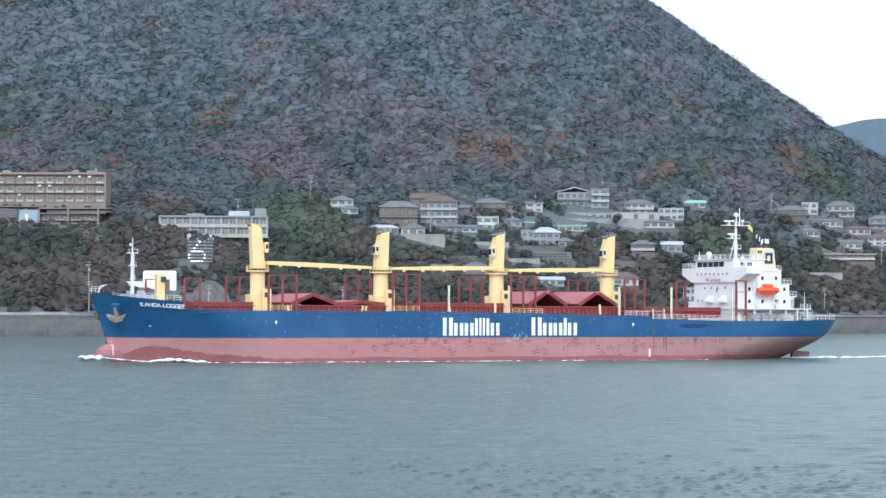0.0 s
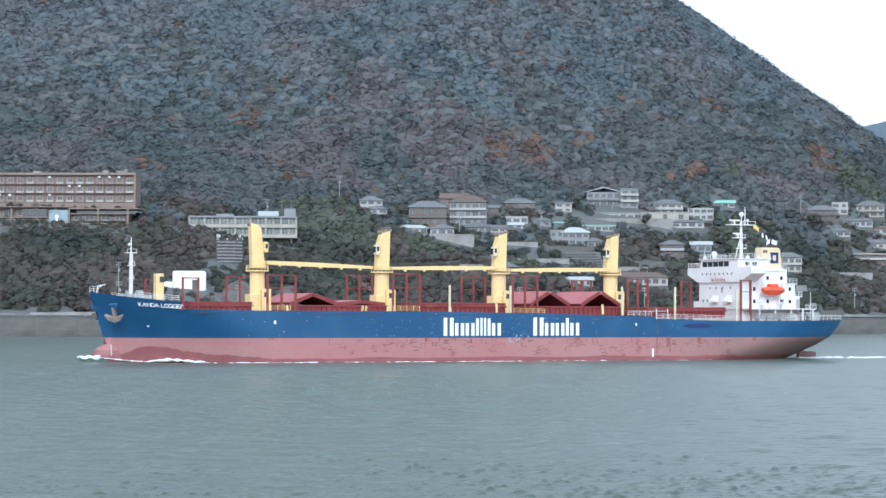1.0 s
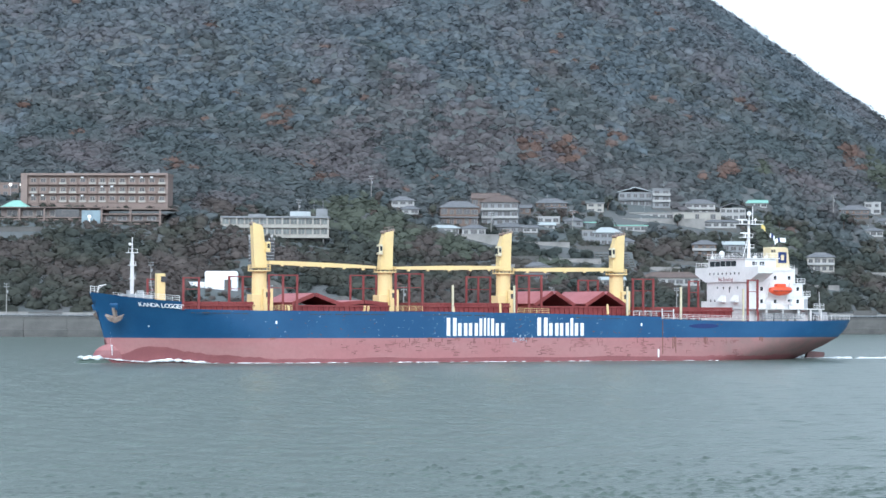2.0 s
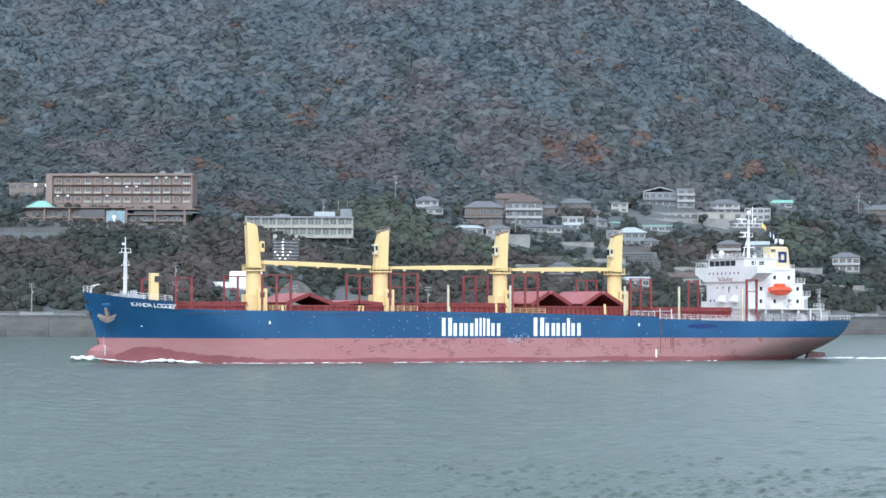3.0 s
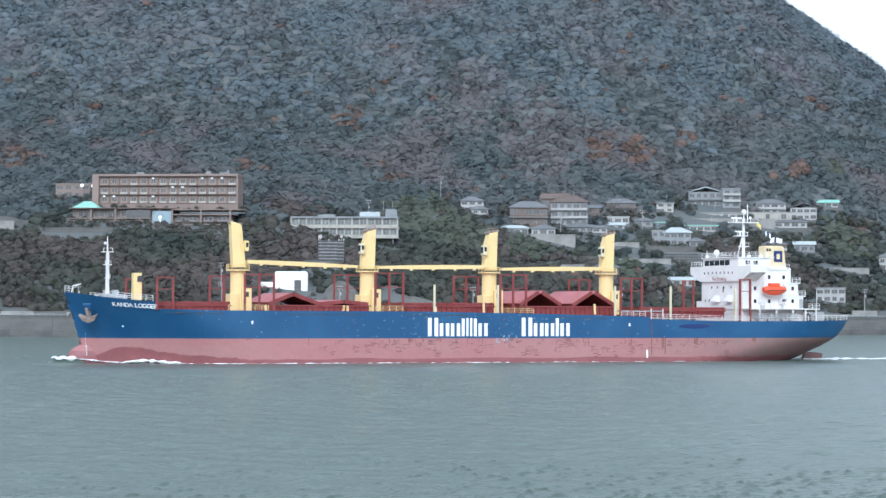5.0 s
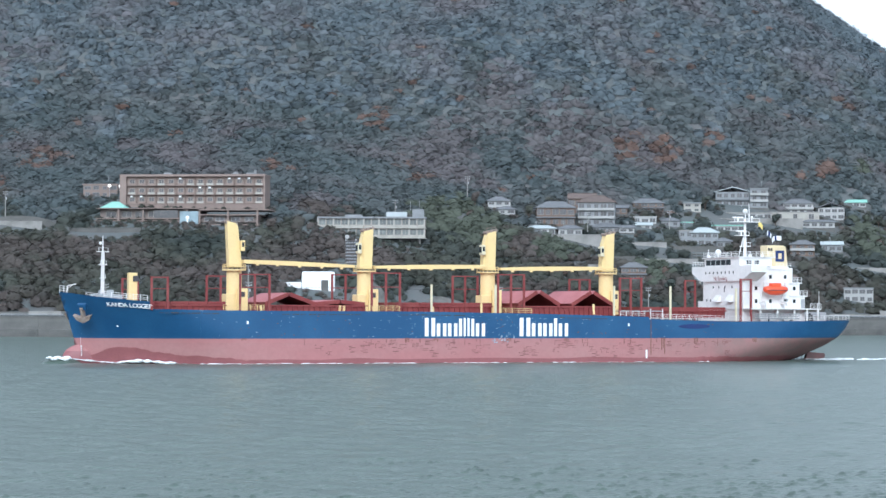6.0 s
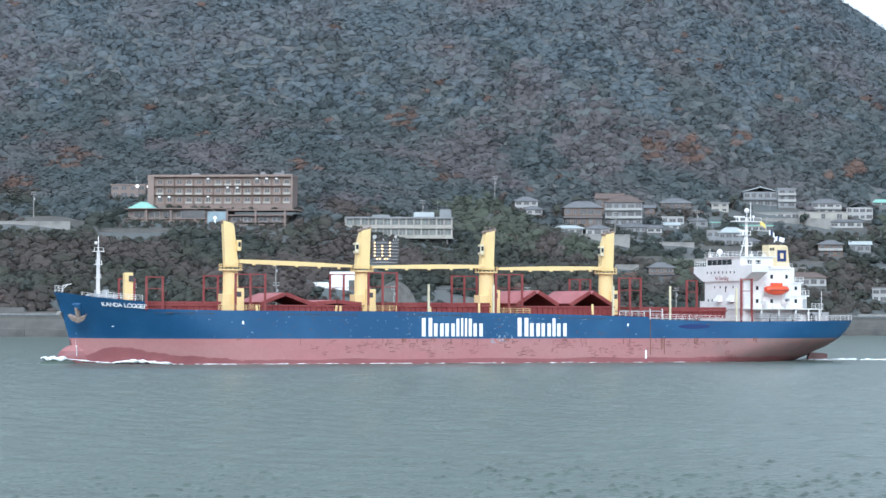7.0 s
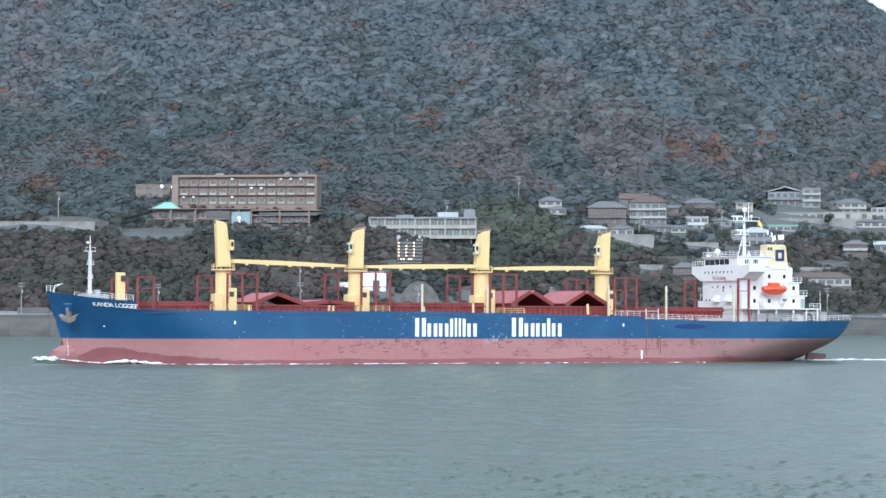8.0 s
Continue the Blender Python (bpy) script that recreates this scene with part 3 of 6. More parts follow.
def build_office():
    w, d, h = 47.0, 12.0, 8.6
    ob = thing("office_building", "pale two-storey building with continuous glazed floors on stilts", "building", pose(-101, 972, 42.0, 0, 0, 1.5))
    plot(-101, 972, 52, 14, 30)
    bm = B()
    box(bm, -w / 2, w / 2, 1.2, d, 0, h)
    part("core", bm, HOTEL_BACK, ob)
    for z, t in ((-0.4, 0.45), (4.0, 0.5), (8.4, 0.8)):
        bm = B()
        box(bm, -w / 2 - 0.5, w / 2 + 0.5, -0.3, d + 0.4, z, z + t)
        part("floor_slab", bm, CREAM if z < 8 else HOUSE_GREY, ob)
    n = 14
    for k, z in enumerate((0.05, 4.5)):
        for i in range(n + 1):
            x = -w / 2 + w * i / n
            bm = B()
            t = 0.36 if i % 2 == 0 else 0.14
            box(bm, x - t, x + t, -0.15, 0.5, z, z + 3.95)
            part("mullion", bm, CREAM, ob)
        for i in range(n):
            x = -w / 2 + w * (i + 0.5) / n
            window_part(ob, x, 1.12, z + 1.1, w / n * 0.86, 2.6, CREAM, OFFICE_PANE)
            bm = B()
            box(bm, x - w / n * 0.44, x + w / n * 0.44, 0.2, 0.35, z, z + 1.0)
            part("spandrel", bm, CREAM, ob)
    for x0, x1, z1, m in ((-12, -4.5, 10.2, HOUSE_GREY), (6.5, 15.5, 11.4, ROOF_PALE), (18, 23, 12.6, HOUSE_GREY)):
        bm = B()
        box(bm, x0, x1, 3, 8, 9.15, z1)
        part("roof_house", bm, m, ob)
    for i in range(6):
        bm = B()
        x = -w / 2 + 2 + (w - 4) * i / 5
        box(bm, x - 0.35, x + 0.35, 0.6, 1.3, -9, -0.35)
        part("stilt", bm, CONCRETE, ob)
    bm = B()
    box(bm, -w / 2 + 3, w / 2 - 3, 4, d, -9, -0.4)
    part("undercroft", bm, CONCRETE, ob)
    bm = B()
    tube(bm, (17, 5, 12), (17, 5, 16.2), 0.08, n=6)
    tube(bm, (21, 5, 13), (21, 5, 16.5), 0.08, n=6)
    part("roof_aerial", bm, STEEL, ob)


# lamp places (column, row from the top) of the three signals
SIGNAL_CIRCLE = {(4, 0), (3, 1), (2, 2), (0, 4), (6, 4), (0, 5), (6, 5)} | {(c, 3) for c in range(1, 6)} | {(c, 6) for c in range(1, 6)}
SIGNAL_ARROW = {(3, k) for k in range(5)} | {(0, 3), (6, 3), (1, 4), (5, 4), (2, 5), (4, 5), (3, 6)}
SIGNAL_FORK = {(0, k) for k in range(5)} | {(6, k) for k in range(5)} | {(3, k) for k in range(1, 5)} | {(1, 5), (2, 5), (4, 5), (5, 5)}
DRUMS = []   # turning drums added for switching lamps: object, place, column, row


def build_signal_board():
    """A tidal signal: a grid of lamps. Added three-sided drums stand in for their switching and turn a dark, an amber
    or a white side to the strait.
    """
    ob = thing("signal_board", "dark tidal signal board with rows of round lamps on a frame", "signal board", pose(-101.5, 915, 26.4, 0, 0, 4))
    plot(-103, 915, 13, 4, 20)
    bm = B()
    box(bm, -4.4, 6.4, 0.7, 0.9, 2.6, 12.4)
    part("panel", bm, DARK, ob)
    for x in (-4.2, 0, 4.2, 6.2):
        bm = B()
        box(bm, x - 0.2, x + 0.2, 0.9, 1.4, -3, 13.2)
        part("upright", bm, STEEL, ob)
    for k in range(7):
        bm = B()
        z = 12.0 - 1.35 * k - 0.55
        box(bm, -4.3, 6.3, 0.45, 0.7, z - 0.08, z + 0.08)
        part("crossbar", bm, STEEL, ob)
    bm = B()
    side = 0.62
    corner = [Vector((0, side * math.cos(a) / 1.732, side * math.sin(a) / 1.732)) for a in (radians(120), radians(240), radians(0))]
    lo, hi = [bm.verts.new(p - Vector((0.36, 0, 0))) for p in corner], [bm.verts.new(p + Vector((0.36, 0, 0))) for p in corner]
    for i in range(3):
        bm.faces.new((lo[i], lo[(i + 1) % 3], hi[(i + 1) % 3], hi[i])).material_index = i
    bm.faces.new(lo)
    bm.faces.new(hi[::-1])
    bmesh.ops.recalc_face_normals(bm, faces=bm.faces)
    drum = mesh_of("blink_drum", bm, [BULB, AMBER, LIT])
    for c in range(7):
        for k in range(7):
            place = (-3.5 + 1.06 * c, 0.05, 11.6 - 1.35 * k)
            if (c, k) in SIGNAL_CIRCLE | SIGNAL_ARROW | SIGNAL_FORK:
                DRUMS.append((part("lamp", drum, BULB, ob, at=Matrix.Translation(place)), place, c, k))
            else:
                bm = B()
                ball(bm, place, 0.22, (1, 0.6, 1), 8, 6)
                part("lamp", bm, BULB, ob)
    for x, q in ((-3.6, 0.9), (5.2, 0.65)):
        bm = B()
        tube(bm, (x, 0.9, 12.4), (x, 0.9, 14.0), 0.12, n=6)
        m = Matrix.Translation((x, 0.4, 14.0)) @ Matrix.Rotation(radians(75), 4, "X")
        bmesh.ops.create_cone(bm, cap_ends=True, segments=16, radius1=0.2, radius2=q, depth=0.4, matrix=m)
        part("dish", bm, HOUSE_WHITE, ob)


def build_houses():
    house("grey-roofed white house on the upper slope", -48.5, 1059, 57.5, 11, 8, 5.0, 2, "hip", HOUSE_WHITE, ROOF_GREY, 8)
    house("low white annex with a grey roof", -44.5, 1051, 55.5, 8, 5, 2.6, 1, "hip", HOUSE_WHITE, ROOF_GREY, 6, 1.4)
    house("two-storey brown house with a wide hipped tile roof", -21.2, 1050, 49.9, 18, 10, 9.0, 2, "hip", HOUSE_BROWN, ROOF_GREY, 5, 3.0, low=ROOF_GREY)
    house("three-storey grey house with white balcony bands", -2.0, 1060, 50.4, 17.5, 11, 11.6, 3, "hip", HOUSE_GREY, ROOF_BROWN, -4, 3.2, balcony=True)
    house("brown tiled house behind the balconied one", -9.0, 1075, 56, 13, 8, 8.4, 2, "gable", HOUSE_BROWN, ROOF_BROWN, -3, 2.6)
    house("low white house with a pale flat roof", -27.5, 1031, 45.2, 13, 6, 3.2, 1, "hip", HOUSE_WHITE, ROOF_PALE, 3, 1.2)
    house("small white house with arched tile roof", -14.0, 1031, 44.8, 11, 7, 3.4, 1, "hip", HOUSE_WHITE, ROOF_GREY, 0, 1.7)
    house("low house with broad grey hipped roof", 3.0, 1053, 46.8, 13, 8, 3.0, 1, "hip", HOUSE_GREY, ROOF_GREY, 3, 2.0)
    house("small low annex with a grey roof", 12.6, 1053, 47.0, 7, 6, 2.4, 1, "gable", HOUSE_WHITE, ROOF_GREY, 3, 1.2)
    house("brown tiled house with stepped roofs", 23.5, 1094, 58.8, 15, 9, 4.4, 2, "hip", HOUSE_BROWN, ROOF_GREY, 4, 2.4, low=ROOF_GREY)
    house("white box-shaped garage house", 21.5, 1074, 52.0, 11, 6, 3.4, 1, "flat", HOUSE_WHITE, HOUSE_WHITE, 0, over=0.2)
    house("white gabled lean-to house", 20.5, 1066, 49.2, 8, 5, 2.0, 1, "gable", HOUSE_WHITE, ROOF_PALE, 0, 1.2)
    house("small cream house half hidden by trees", 45.5, 1103, 59.0, 8.4, 7, 4.6, 2, "flat", CREAM, HOUSE_GREY, 2, over=0.6)
    house("long low building with a turquoise metal roof", 62.0, 1087, 48.8, 17, 7, 3.0, 1, "flat", HOUSE_WHITE, ROOF_GREEN, 2, over=0.5)
    house("small white house with turquoise trim", 42.0, 1087, 50.5, 6, 6, 2.8, 1, "flat", HOUSE_WHITE, ROOF_GREEN, 2, over=0.4)
    house("grey house with a pale shed roof", 49.5, 1058, 41.0, 13, 8, 6.4, 2, "hip", HOUSE_GREY, ROOF_PALE, 6, 2.4)
    house("narrow grey concrete house", 40.5, 1057, 41.0, 6.5, 7, 7.2, 2, "flat", HOUSE_GREY, CONCRETE_PALE, 6, over=0.2)
    house("low grey annex with hipped roof", 58.5, 1056, 40.0, 7, 6, 3.2, 1, "hip", HOUSE_GREY, ROOF_GREY, 6, 1.6)
    house("large grey house with pale gabled roofs", 66.5, 1121, 62.5, 17, 10, 7.6, 2, "cross", HOUSE_GREY, ROOF_PALE, 5, 2.6, low=ROOF_GREY)
    house("grey concrete house with open balconies", 79.5, 1120, 62.0, 9, 9, 9.6, 3, "flat", HOUSE_GREY, HOUSE_GREY, 4, balcony=True, over=0.3)
    house("white house with grey hipped roof and balcony", 99.5, 1124, 58.8, 15, 9, 5.6, 2, "hip", HOUSE_WHITE, ROOF_GREY, 0, 2.4, balcony=True)
    house("long white single-storey terrace house", 74.0, 1111, 55.4, 22, 7, 3.6, 1, "flat", HOUSE_WHITE, CONCRETE_PALE, 3, over=0.3)
    house("long cream retaining house with plain walls", 97.0, 1113, 55.0, 24, 7, 4.4, 1, "flat", CREAM, CONCRETE_PALE, 2, over=0.1, bays=3)
    house("white gable-fronted house on a terrace", 116.0, 1125, 56.0, 13, 8, 6.4, 2, "cross", HOUSE_WHITE, ROOF_GREY, -8, 2.6)
    house("low building with a turquoise shed roof", 129.8, 1150, 63.6, 13, 7, 2.6, 1, "gable", HOUSE_WHITE, ROOF_GREEN, -4, 1.4)
    house("low white house on a stone terrace", 108.0, 1108, 51.5, 16, 6, 3.0, 1, "hip", HOUSE_WHITE, ROOF_GREY, 2, 1.0)
    house("brown house with a white balcony among trees", 96.0, 1063, 36.2, 11.5, 8, 5.8, 2, "hip", HOUSE_BROWN, ROOF_GREY, -5, 2.0, balcony=True)
    house("small grey house with a pale gabled roof", 111.5, 1077, 38.5, 10, 7, 3.8, 1, "gable", HOUSE_GREY, ROOF_PALE, -3, 1.5)
    house("brown house with a broad hipped roof", 184.5, 1170, 58.8, 15, 9, 4.8, 2, "hip", HOUSE_BROWN, ROOF_GREY, -6, 2.6, low=ROOF_GREY)
    house("white flat-roofed house on the hill", 197.3, 1189, 62.0, 8.6, 7, 6.4, 2, "flat", HOUSE_WHITE, HOUSE_WHITE, -6, over=0.2)
    house("cream two-storey house with tiered roofs", 216.9, 1207, 61.4, 15, 9, 6.4, 2, "hip", CREAM, ROOF_GREY, -10, 2.6, low=ROOF_GREY)
    house("low white house below the tiered one", 205.0, 1182, 55.0, 17, 7, 3.4, 1, "hip", HOUSE_WHITE, ROOF_GREY, -8, 1.4)
    house("low cream house with grey roof", 222.0, 1184, 51.0, 14, 7, 3.4, 1, "hip", CREAM, ROOF_BROWN, -8, 1.5)
    house("white house with a red-brown roof", 231.0, 1172, 45.0, 12, 8, 4.2, 2, "hip", HOUSE_WHITE, ROOF_BROWN, -8, 2.2)
    house("grey house with stepped tile roofs", 240.0, 1205, 55.0, 16, 9, 5.4, 2, "hip", HOUSE_GREY, ROOF_GREY, -10, 2.3, low=ROOF_GREY)
    house("long flat-roofed house with deep white eaves", 208.0, 1133, 33.8, 26, 9, 5.6, 2, "flat", HOUSE_BROWN, CREAM, -6, over=1.0, balcony=True)
    house("two-storey cream house with balconies and grey roof", 153.7, 1077, 29.0, 13, 8, 7.4, 2, "hip", CREAM, ROOF_GREY, -6, 2.2, balcony=True)
    house("grey-roofed brown house above the shore", 14.6, 978, 23.6, 11, 8, 5.6, 2, "hip", HOUSE_BROWN, ROOF_GREY, 4, 2.2, low=ROOF_GREY)
    house("long low house with a grey tiled roof", 76.3, 1010, 21.5, 26, 9, 3.8, 1, "hip", HOUSE_WHITE, ROOF_BROWN, -3, 2.4)
    house("white shore house with a flat roof", 116.4, 1010, 14.0, 13, 8, 6.6, 2, "flat", HOUSE_WHITE, HOUSE_GREY, -5, over=0.3)
    house("low pale shed by the shore road", 47.5, 987, 20.8, 13, 6, 3.0, 1, "gable", CREAM, ROOF_PALE, 4, 1.2)

    for x, y, w, h, kind, wall, tiles, label in ((192, 1155, 10, 3.2, "hip", HOUSE_WHITE, ROOF_GREY, "small white house among garden trees"), (214, 1160, 12, 3.4, "gable", CREAM, ROOF_GREY, "cream gabled house on the lower terrace"),
                                                 (238, 1186, 11, 5.2, "hip", HOUSE_WHITE, ROOF_BROWN, "white two-storey house with brown tiles"), (250, 1168, 10, 3.4, "flat", HOUSE_WHITE, HOUSE_GREY, "plain white flat-roofed hillside house"),
                                                 (8, 1080, 10, 3.0, "gable", HOUSE_BROWN, ROOF_GREY, "small brown gabled house between gardens"), (34, 1078, 9, 3.0, "hip", HOUSE_GREY, ROOF_GREY, "small grey hipped-roof garden house")):
        house(label, x, y, float(height(x, y)) - 0.3, w, 7, h, 2 if h > 5 else 1, kind, wall, tiles, -4, 1.5)


def build_shore_things():
    # white plant house with an arched end, and its small neighbour
    ob = thing("plant_house", "white rounded box building with an open grey arch", "building", pose(-111.9, 874, 17.0, 0, 0, 6))
    plot(-114, 874, 20, 6, 22)
    bm = B()
    box(bm, -6.6, 6.6, 0, 6, 0, 8.2)
    part("shell", bevelled(bm, 0.9, 3), LETTER, ob)
    bm = B()
    box(bm, 1.2, 4.0, -0.1, 0.3, -0.2, 4.8)
    part("arch", bevelled(bm, 0.14), CONCRETE, ob)
    bm = B()
    box(bm, -14, -6.7, 0.5, 5, -0.2, 3.9)
    part("side_block", bevelled(bm, 0.35, 2), LETTER, ob)
    bm = B()
    box(bm, -14.2, 6.8, 0, 6.2, -5, 0)
    part("footing", bm, CONCRETE, ob)
    # sprayed-concrete slope behind the shore road
    rr = np.random.RandomState(2)
    for cx, cy, w, hh, label in ((-91, 866, 17, 12.5, "grey sprayed-concrete rock face with a rounded top"), (-64, 884, 26, 6.5, "low grey sprayed-concrete bank")):
        bm = B()
        nx, nz = 22, 14
        rows = []
        for j in range(nz + 1):
            f = j / nz
            half = w / 2 * math.sqrt(1 - 0.93 * f ** 2.4)
            row = []
            for i in range(nx + 1):
                q = 2 * i / nx - 1
                bulge = 2.5 * (1 - q * q)
                row.append(bm.verts.new((q * half + 0.3 * noise.noise((q * 4, f * 6, cx)), -bulge + 5.5 * f + 0.5 * noise.noise((q * 3, f * 5, cx + 7)), -2 + (hh + 2) * f - 0.6 * q * q * f)))
            rows.append(row)
        for a, b in zip(rows, rows[1:]):
            for i in range(nx):
                bm.faces.new((a[i], a[i + 1], b[i + 1], b[i]))
        back = [bm.verts.new((v.co.x * 0.8, 9, v.co.z)) for v in (rows[0][0], rows[0][-1], rows[-1][-1], rows[-1][0])]
        bm.faces.new((rows[-1][0], rows[-1][-1], back[2], back[3]))
        bmesh.ops.recalc_face_normals(bm, faces=bm.faces)
        solid("rock_face", bm, ROCK, label, "rock face", pose(cx, cy, 9.0, 0, 0, 8))
        plot(cx, cy, w, 8, 12)
    # concrete lattice holding the bank under the houses
    lat = thing("slope_lattice", "pale concrete lattice frame holding an earth bank", "retaining frame", pose(51.8, 1022, 30.2, -52, 0, 6))
    plot(51.8, 1026, 22, 12, 26)
    bm = B()
    box(bm, -11, 9, 0.3, 4, -4, 12)
    part("bank", bm, SOIL, lat)
    for i in range(9):
        x = -9 + 2.2 * i
        bm = B()
        box(bm, x - 0.22, x + 0.22, -0.25, 0.35, -1, 11.2 - max(0, i - 6) * 2)
        part("rib", bm, CONCRETE, lat)
    for j in range(6):
        bm = B()
        box(bm, -9.2, 9 - max(0, j - 2) * 0.8, -0.2, 0.35, 2.0 * j - 0.2, 2.0 * j + 0.2)
        part("crossbeam", bm, CONCRETE, lat)
    # retaining walls that step up the slope
    for x, y, z, w, hh, turn, label in ((-213, 941, 40.6, 32, 4.2, -3, "grey stone retaining wall under the hotel drive"), (-262, 936, 44.5, 44, 3.0, 4, "pale concrete road wall with a railing"),
                                        (47, 1040, 37.0, 26, 3.0, 5, "grey block retaining wall below the houses"), (75, 1103, 52.5, 50, 3.2, 3, "pale stone terrace wall below white houses"),
                                        (-15, 1025, 42.6, 32, 2.4, 3, "white plastered terrace wall")):
        bm = B()
        box(bm, -w / 2, w / 2, 0, 1.4, -4, hh)
        box(bm, -w / 2 - 0.1, w / 2 + 0.1, -0.15, 1.5, hh, hh + 0.3)
        solid("retaining_wall", bm, CONCRETE_PALE if "pale" in label or "white" in label else CONCRETE, label, "wall", pose(x, y, z, 0, 0, turn))
        plot(x, y, w, 2, 24 if x < -200 else 10)
    # low stone terraces across the open ground below the houses
    for x, y, w, turn in ((18, 1038, 26, 6), (30, 1016, 30, 9), (4, 1004, 24, 6), (-6, 982, 22, 10), (84, 1048, 18, 2), (70, 1030, 24, 8), (130, 1062, 22, 12), (186, 1098, 26, 10), (150, 1050, 18, 12)):
        bm = B()
        box(bm, -w / 2, w / 2, 0, 0.9, -3, 1.7)
        box(bm, -w / 2 - 0.05, w / 2 + 0.05, -0.1, 1.0, 1.7, 1.9)
        solid("terrace_wall", bm, CONCRETE_PALE if x % 4 else CONCRETE, "low weathered stone terrace wall on the slope", "wall", pose(x, y, float(height(x, y)) - 0.2, 0, 0, turn), group="terrace walls")
        plot(x, y, w, 1, 6)
    # pale rounded concrete roof by the drive
    bm = B()
    prism(bm, [(17 * math.cos(a), 5.2 * math.sin(a) - 1.8) for a in np.linspace(0, math.pi, 22)], 0, 10)
    mended(bm)
    solid("vaulted_shed", bm, CONCRETE, "pale grey vaulted shed roof beside the hill drive", "shed", pose(-252, 945, 47, 0, 0, 4))
    plot(-252, 945, 30, 10, 24)


def build_poles():
    proto = None
    spots = [(-234.4, 807.7), (-133.2, 833), (-137.5, 858.5), (-183, 810), (-90, 850), (-40, 884), (20, 925), (75, 962), (130, 998), (178, 1032), (-168.5, 1010), (-260, 952), (-64, 1064), (-6, 1040), (33, 1062), (-93, 1000), (172, 1160), (226, 1140)]
    for x, y in spots:
        m = pose(x, y, float(height(x, y)) - 0.3, 0, 0, random.Random(int(x)).uniform(-30, 30))
        if proto is None:
            proto = thing("utility_pole", "grey concrete utility pole with crossarms", "utility pole", m, group="utility poles")
            bm = B()
            tube(bm, (0, 0, 0), (0, 0, 12.5), 0.26, 0.16, 8)
            part("shaft", bm, CONCRETE_PALE, proto)
            for z in (12.0, 11.0):
                bm = B()
                box(bm, -1.2, 1.2, -0.1, 0.1, z, z + 0.16)
                for q in (-1.05, 0, 1.05):
                    tube(bm, (q, 0, z + 0.1), (q, 0, z + 0.5), 0.1, n=6)
                part("crossarm", bm, STEEL, proto)
            bm = B()
            tube(bm, (0.45, 0, 8.6), (0.45, 0, 9.7), 0.3, n=8)
            part("transformer", bm, STEEL, proto)
        else:
            copy_thing(proto, m)


def build_cables():
    spots = [(-234.4, 807.7), (-183, 810), (-133.2, 833), (-90, 850), (-40, 884), (20, 925), (75, 962), (130, 998), (178, 1032)]
    for (x0, y0), (x1, y1) in zip(spots, spots[1:]):
        a, b = Vector((x0, y0, float(height(x0, y0)) + 12.2)), Vector((x1, y1, float(height(x1, y1)) + 12.2))
        bm = B()
        last = a
        for k in range(1, 13):
            f = k / 12
            p = a.lerp(b, f) - Vector((0, 0, 4 * 1.5 * f * (1 - f)))
            tube(bm, last, p, 0.05, n=4)
            last = p
        solid("overhead_cable", bm, DARK, "dark overhead cable sagging between poles", "cable", group="overhead cables")


build_cables()
build_hotel()
build_office()
build_signal_board()
build_houses()
build_shore_things()
build_poles()


# ---- the cargo ship ----
# ship space: x runs aft from midships, y to starboard, z up from the waterline
SHIP_X, SHIP_Y, SHIP_TURN, SHIP_SPEED = 7.983, 467.277, 24.4685, 6.2989
ship = thing("cargo_ship", "blue and red log carrier with four yellow deck cranes under way", "ship")


def along(u, table):
    return float(np.interp(u, [a for a, _ in table], [b for _, b in table]))


SHEER = [(-84.5, 13.45), (-79, 12.5), (-72, 11.75), (-69.6, 11.6), (-69.5, 10.2), (-55, 9.95), (-15, 9.85), (12, 9.45), (33.7, 8.95), (33.9, 8.45), (53, 8.0), (84.5, 8.25)]
STEM = [(-2, -80.6), (3.2, -81.3), (4.6, -81.5), (8, -82.5), (13.5, -84.5)]


def keel(u):
    return along(u, [(-85, -2), (68, -2), (71, -1.2), (74, -0.1), (77, 0.9), (80, 2.3), (82.4, 4.2), (84.5, 7.2)])


def beam(u, w):
    """Half the hull's breadth at station u, height w."""
    stem = along(w, STEM)
    entry = along(w, [(-2, 36), (4.6, 30), (9, 24), (13.5, 18)])
    x = np.clip((u - stem) / entry, 0, 1)
    b = 13.6 * (1 - (1 - x) ** along(w, [(0, 1.9), (13, 2.5)]))
    run = along(w, [(-2, 38), (2, 52), (4.6, 60), (8.2, 66)])
    end = along(w, [(-2, 78), (2, 87), (4.6, 95), (8.2, 93)])
    if u > run:
        y = np.clip((u - run) / (end - run), 0, 1)
        b *= 1 - y ** along(w, [(0, 1.7), (8.2, 2.4)])
    k = keel(u)
    if k > -2:
        b *= np.clip((w - k) / 2.4, 0, 1) ** 0.3
    return max(b, 0.02)


BOOT = 4.58


